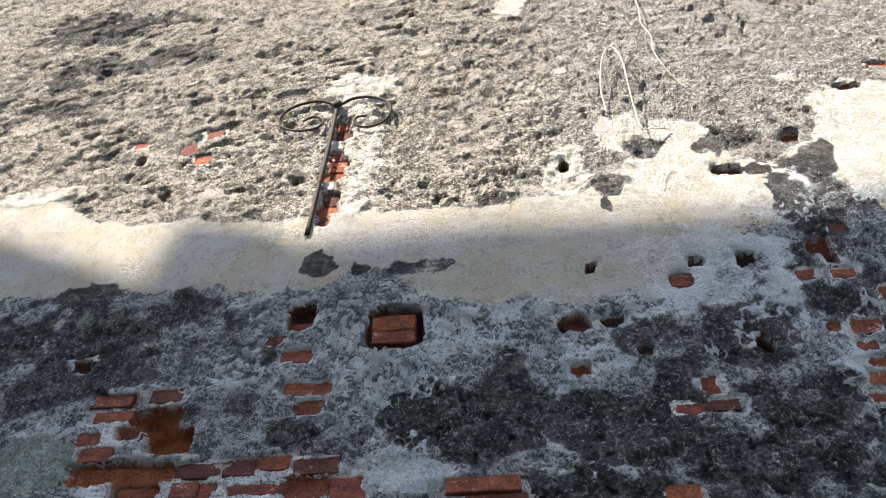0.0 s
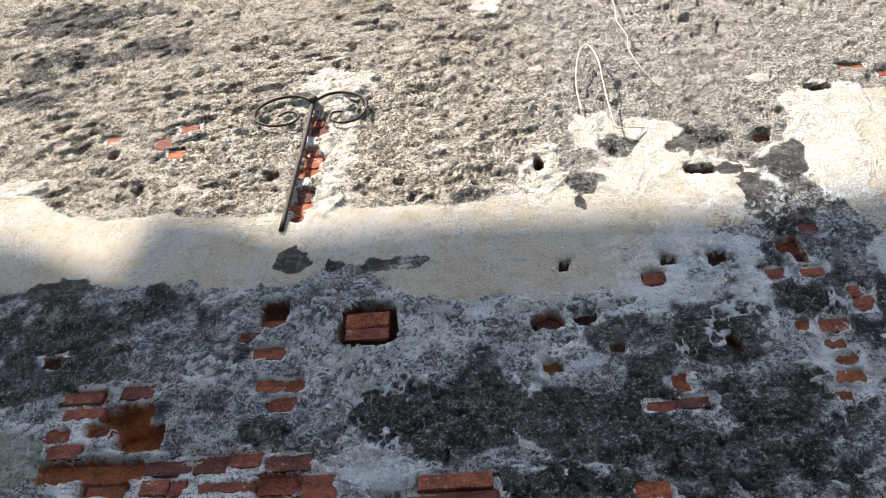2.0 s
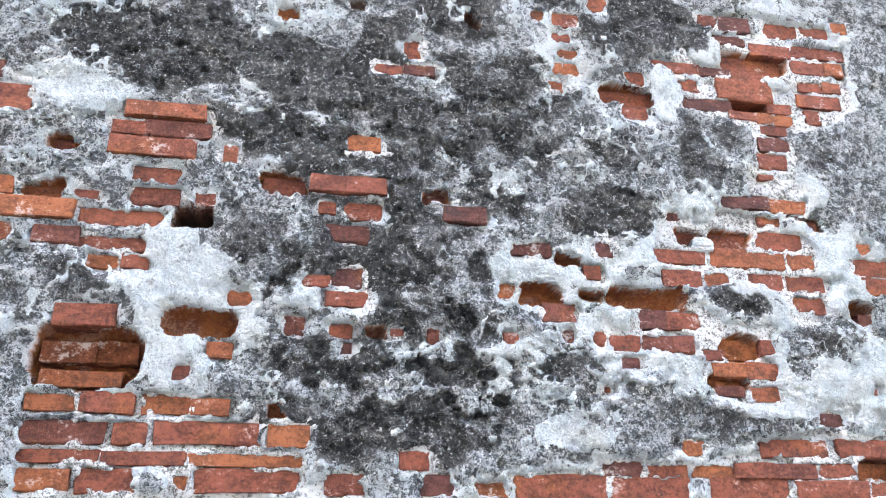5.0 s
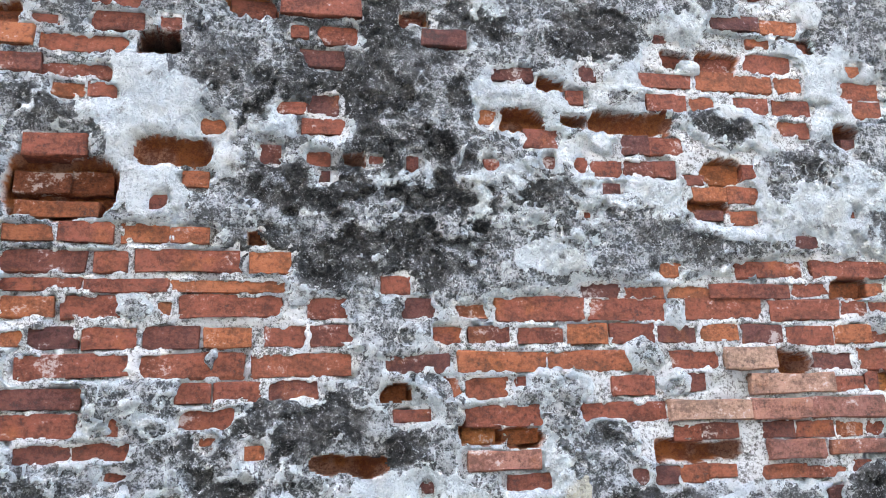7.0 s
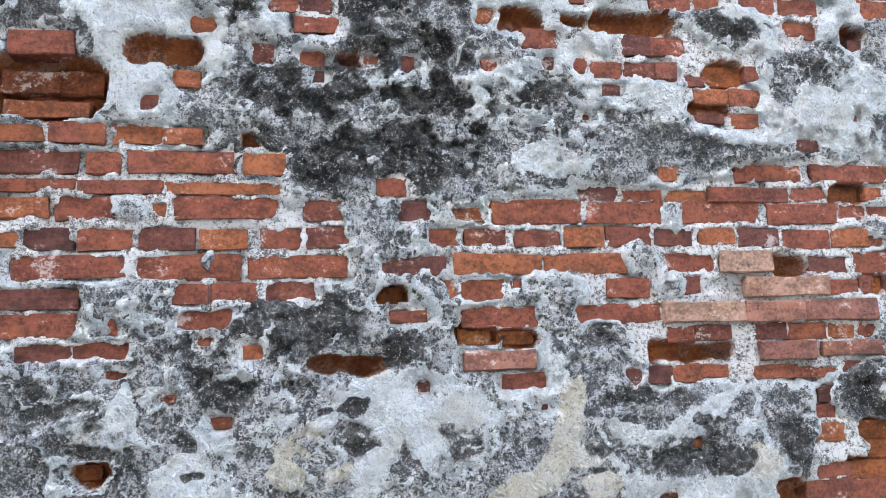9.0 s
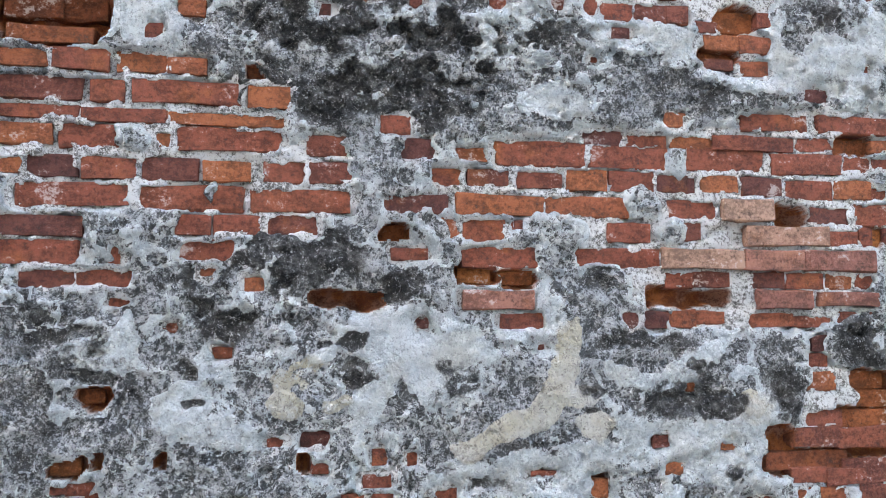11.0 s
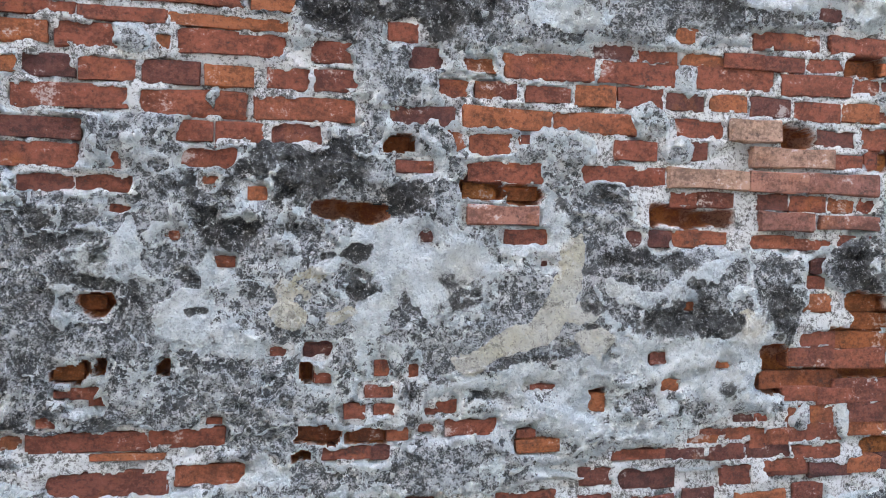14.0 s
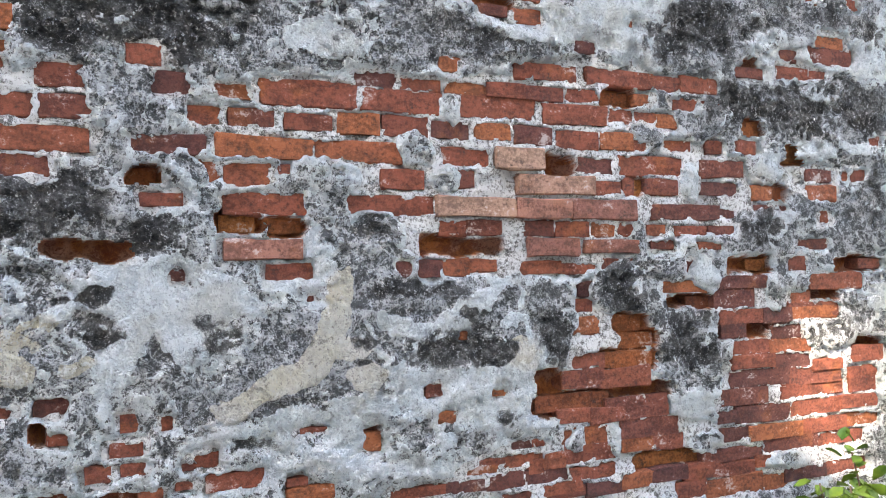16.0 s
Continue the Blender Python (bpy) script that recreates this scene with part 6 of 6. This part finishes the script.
def shutter():
    """Unseen bars added in the opening, of varying width to grade the sun patch."""
    ob = tagged(new("sun_slats"), "unseen wooden slats added to grade the sun patch", "shutter")
    ob.location = (shift.x, -AWAY + 0.02, shift.z)
    x = 1.15
    while x < 2.66:
        wide = 0.05 * (1 - float(np.interp(x, (1.30, 1.45, 1.62, 1.70, 1.80, 1.90, 2.6), (0.0, 0.06, 0.20, 0.62, 0.50, 0.25, 0.25))))
        bm = bmesh.new()
        for v in bmesh.ops.create_cube(bm, size=1)["verts"]:
            v.co = Vector((x + v.co.x * wide, v.co.y * 0.006, 1.15 + v.co.z * 1.06))
        bmesh.ops.bevel(bm, geom=bm.edges[:], offset=0.0015, segments=1, affect="EDGES")
        part("slat", bm, WOOD, ob)
        x += 0.05


shutter()


# ---- iron wall anchor ----
def wall_anchor():
    ob = tagged(new("wall_anchor"), "rusted wrought-iron wall anchor with two scrolls", "wall anchor")
    ob.location = (-1.098, -0.010, 3.54)
    bm = tube([(-0.010, -0.004, 0.0), (-0.004, -0.010, 0.25), (0.0, -0.008, 0.5), (0.0, -0.012, 0.735)], 0.0085, 8, 1.1, 0.8)
    part("bar", bm, IRON, ob)
    left = [(0.0, -0.012, 0.715), (-0.08, -0.016, 0.755), (-0.17, -0.018, 0.735), (-0.217, -0.018, 0.675), (-0.205, -0.018, 0.61), (-0.14, -0.018, 0.568), (-0.065, -0.016, 0.575), (-0.042, -0.014, 0.622), (-0.085, -0.014, 0.655), (-0.125, -0.012, 0.635)]
    right = [(0.01, -0.012, 0.715), (0.075, -0.016, 0.745), (0.16, -0.018, 0.74), (0.245, -0.018, 0.695), (0.272, -0.018, 0.625), (0.235, -0.018, 0.56), (0.165, -0.018, 0.545), (0.105, -0.016, 0.575), (0.11, -0.014, 0.62), (0.155, -0.012, 0.625)]
    part("scroll", tube(left, 0.0056, 7, 0.7), IRON, ob)
    part("scroll", tube([(x * 0.8, y, z) for x, y, z in right], 0.0056, 7, 0.7), IRON, ob)
    bm = bmesh.new()
    bmesh.ops.create_uvsphere(bm, u_segments=12, v_segments=8, radius=0.02)
    for v in bm.verts:
        v.co = Vector((v.co.x, v.co.y * 0.6 - 0.022, v.co.z + 0.715))
    part("rivet", bm, IRON, ob)
    return ob


wall_anchor()


# ---- dry creeper stems ----
def creeper():
    ob = tagged(new("dry_creeper"), "bleached leafless creeper stems hanging on the wall", "creeper")
    ob.location = (0, -0.012, 3.87)
    loop = [(-0.10, -0.01, 0.14), (-0.108, -0.03, 0.28), (-0.085, -0.05, 0.44), (-0.047, -0.055, 0.50), (-0.02, -0.06, 0.40), (-0.016, -0.055, 0.25), (-0.012, -0.045, 0.12), (0.0, -0.035, 0.005), (0.04, -0.03, 0.005), (0.092, -0.012, 0.015)]
    part("stem", tube(loop, 0.0029, 6, 0.8), STEM, ob)
    long = [(0.10, -0.01, 1.15), (0.085, -0.02, 0.98), (0.095, -0.03, 0.82), (0.09, -0.025, 0.70), (0.115, -0.02, 0.60), (0.108, -0.02, 0.50), (0.13, -0.02, 0.38), (0.16, -0.012, 0.30), (0.19, -0.005, 0.245)]
    part("stem", tube(long, 0.0024, 6, 0.5), STEM, ob)
    return ob


creeper()


# ---- shrub at the wall's foot ----
def shrub():
    ob = tagged(new("shrub"), "small leafy green shrub at the foot of the wall", "shrub")
    ob.location = (1.72, -0.32, 0.0)
    rng = random.Random(5)
    tips = []
    for k in range(56):
        a, r = rng.uniform(0, 2 * math.pi), math.sqrt(rng.random())
        top = Vector((0.52 * r * math.cos(a), 0.24 * r * math.sin(a), 0.78 + 0.30 * (1 - r * r) + rng.uniform(-0.06, 0.05)))
        root = Vector((rng.uniform(-0.08, 0.08), rng.uniform(-0.05, 0.05), 0))
        mid = root.lerp(top, 0.5) + Vector((top.x * 0.1, 0, 0.06))
        tips.append((root, mid, top))
    bm = bmesh.new()
    for root, mid, top in tips:
        tube([root, mid, top], 0.006, 5, 0.35, bm=bm, steps=4)
    part("stems", bm, WOOD, ob)
    bm = bmesh.new()
    for root, mid, top in tips:
        for k in range(38):
            u = rng.random() ** 0.6
            at = mid.lerp(top, u) + Vector([rng.gauss(0, 0.02) for _ in range(3)])
            turn = Euler((rng.uniform(-0.9, 0.9), rng.uniform(-0.7, 0.7), rng.uniform(0, 6.3))).to_matrix()
            size = rng.uniform(0.024, 0.045)
            row = []
            for s, w in ((0.0, 0.05), (0.3, 0.36), (0.65, 0.40), (1.0, 0.02)):
                bend = -0.25 * s * s
                row.append([bm.verts.new(at + turn @ Vector((s, side * w, bend + abs(side) * 0.12)) * size) for side in (-1, 0, 1)])
            for ra, rb in zip(row, row[1:]):
                for q in range(2):
                    bm.faces.new((ra[q], ra[q + 1], rb[q + 1], rb[q]))
    part("foliage", bm, LEAF, ob, "bright green oval leaves")
    return ob


shrub()


# ---- bricks ----
def worn_brick(seed, depth=0.05):
    """A brick of unit width and height with rounded, chipped edges; its face lies at y = 0."""
    rng = random.Random(seed)
    bm = bmesh.new()
    u = (-0.5, -0.485, -0.15 + rng.uniform(-0.1, 0.1), 0.2 + rng.uniform(-0.1, 0.1), 0.485, 0.5)
    v = (-0.5, -0.455, 0.455, 0.5)
    rows = []
    for j, q in enumerate(v):
        row = []
        for i, p in enumerate(u):
            rim = i in (0, 5) or j in (0, 3)
            y = rng.uniform(0.002, 0.006) if rim else rng.uniform(-0.0006, 0.0008)
            row.append(bm.verts.new((p + (rng.uniform(-0.02, 0.02) if i in (0, 5) else 0), y, q + (rng.uniform(-0.09, 0.07) if j in (0, 3) else rng.uniform(-0.03, 0.03)))))
        rows.append(row)
    for i, j in ((0, 0), (0, 3), (5, 0), (5, 3)):
        c = rows[j][i].co
        c.x, c.z, c.y = c.x * 0.98, c.z * 0.9, c.y + 0.003
    for ra, rb in zip(rows, rows[1:]):
        for i in range(5):
            bm.faces.new((ra[i], ra[i + 1], rb[i + 1], rb[i]))
    loop = rows[0] + [r[-1] for r in rows[1:]] + rows[-1][-2::-1] + [r[0] for r in rows[-2:0:-1]]
    back = [bm.verts.new((w.co.x, depth, w.co.z)) for w in loop]
    for k in range(len(loop)):
        n = (k + 1) % len(loop)
        bm.faces.new((loop[k], back[k], back[n], loop[n]))
    return bm


KINDS = []
for k in range(18):
    me = bpy.data.meshes.new("brick")
    worn = worn_brick(k)
    worn.to_mesh(me)
    worn.free()
    me.materials.append(BRICK if k < 10 else PALE_BRICK if k < 14 else ORANGE_BRICK)
    KINDS.append(me)

single = sorted(BRICKS, key=lambda b: b[1])[:300]
for x, z, w, h, proud in single:
    ob = new("brick", rng.choice(KINDS[10:14] if proud > 0.01 else KINDS[14:] if proud < -0.01 else KINDS[:10]))
    ob.parent = wall
    ob.location = (x, rng.uniform(-0.004, 0.003) - proud, z)
    ob.rotation_euler = (rng.uniform(-0.03, 0.03), rng.uniform(-0.012, 0.012), rng.uniform(-0.012, 0.012))
    ob.scale = ((w + 0.006) * rng.choice((1, -1)), 1, h * 1.05 + 0.002)
bm = bmesh.new()
for x, z, w, h, proud in sorted(BRICKS, key=lambda b: b[1])[300:] + spare:
    one = worn_brick(rng.randrange(1000))
    me = bpy.data.meshes.new("one")
    one.to_mesh(me)
    one.free()
    me.transform(Matrix.Translation((x, rng.uniform(-0.003, 0.003) - proud, z)) @ Matrix.Diagonal((w + 0.006, 1, h * 1.04 + 0.002, 1)))
    bm.from_mesh(me)
    bpy.data.meshes.remove(me)
tagged(mesh_object("brickwork", bm, BRICK_MASS, wall, smooth=False), "worn red bricks bare of plaster", kind="stuff")
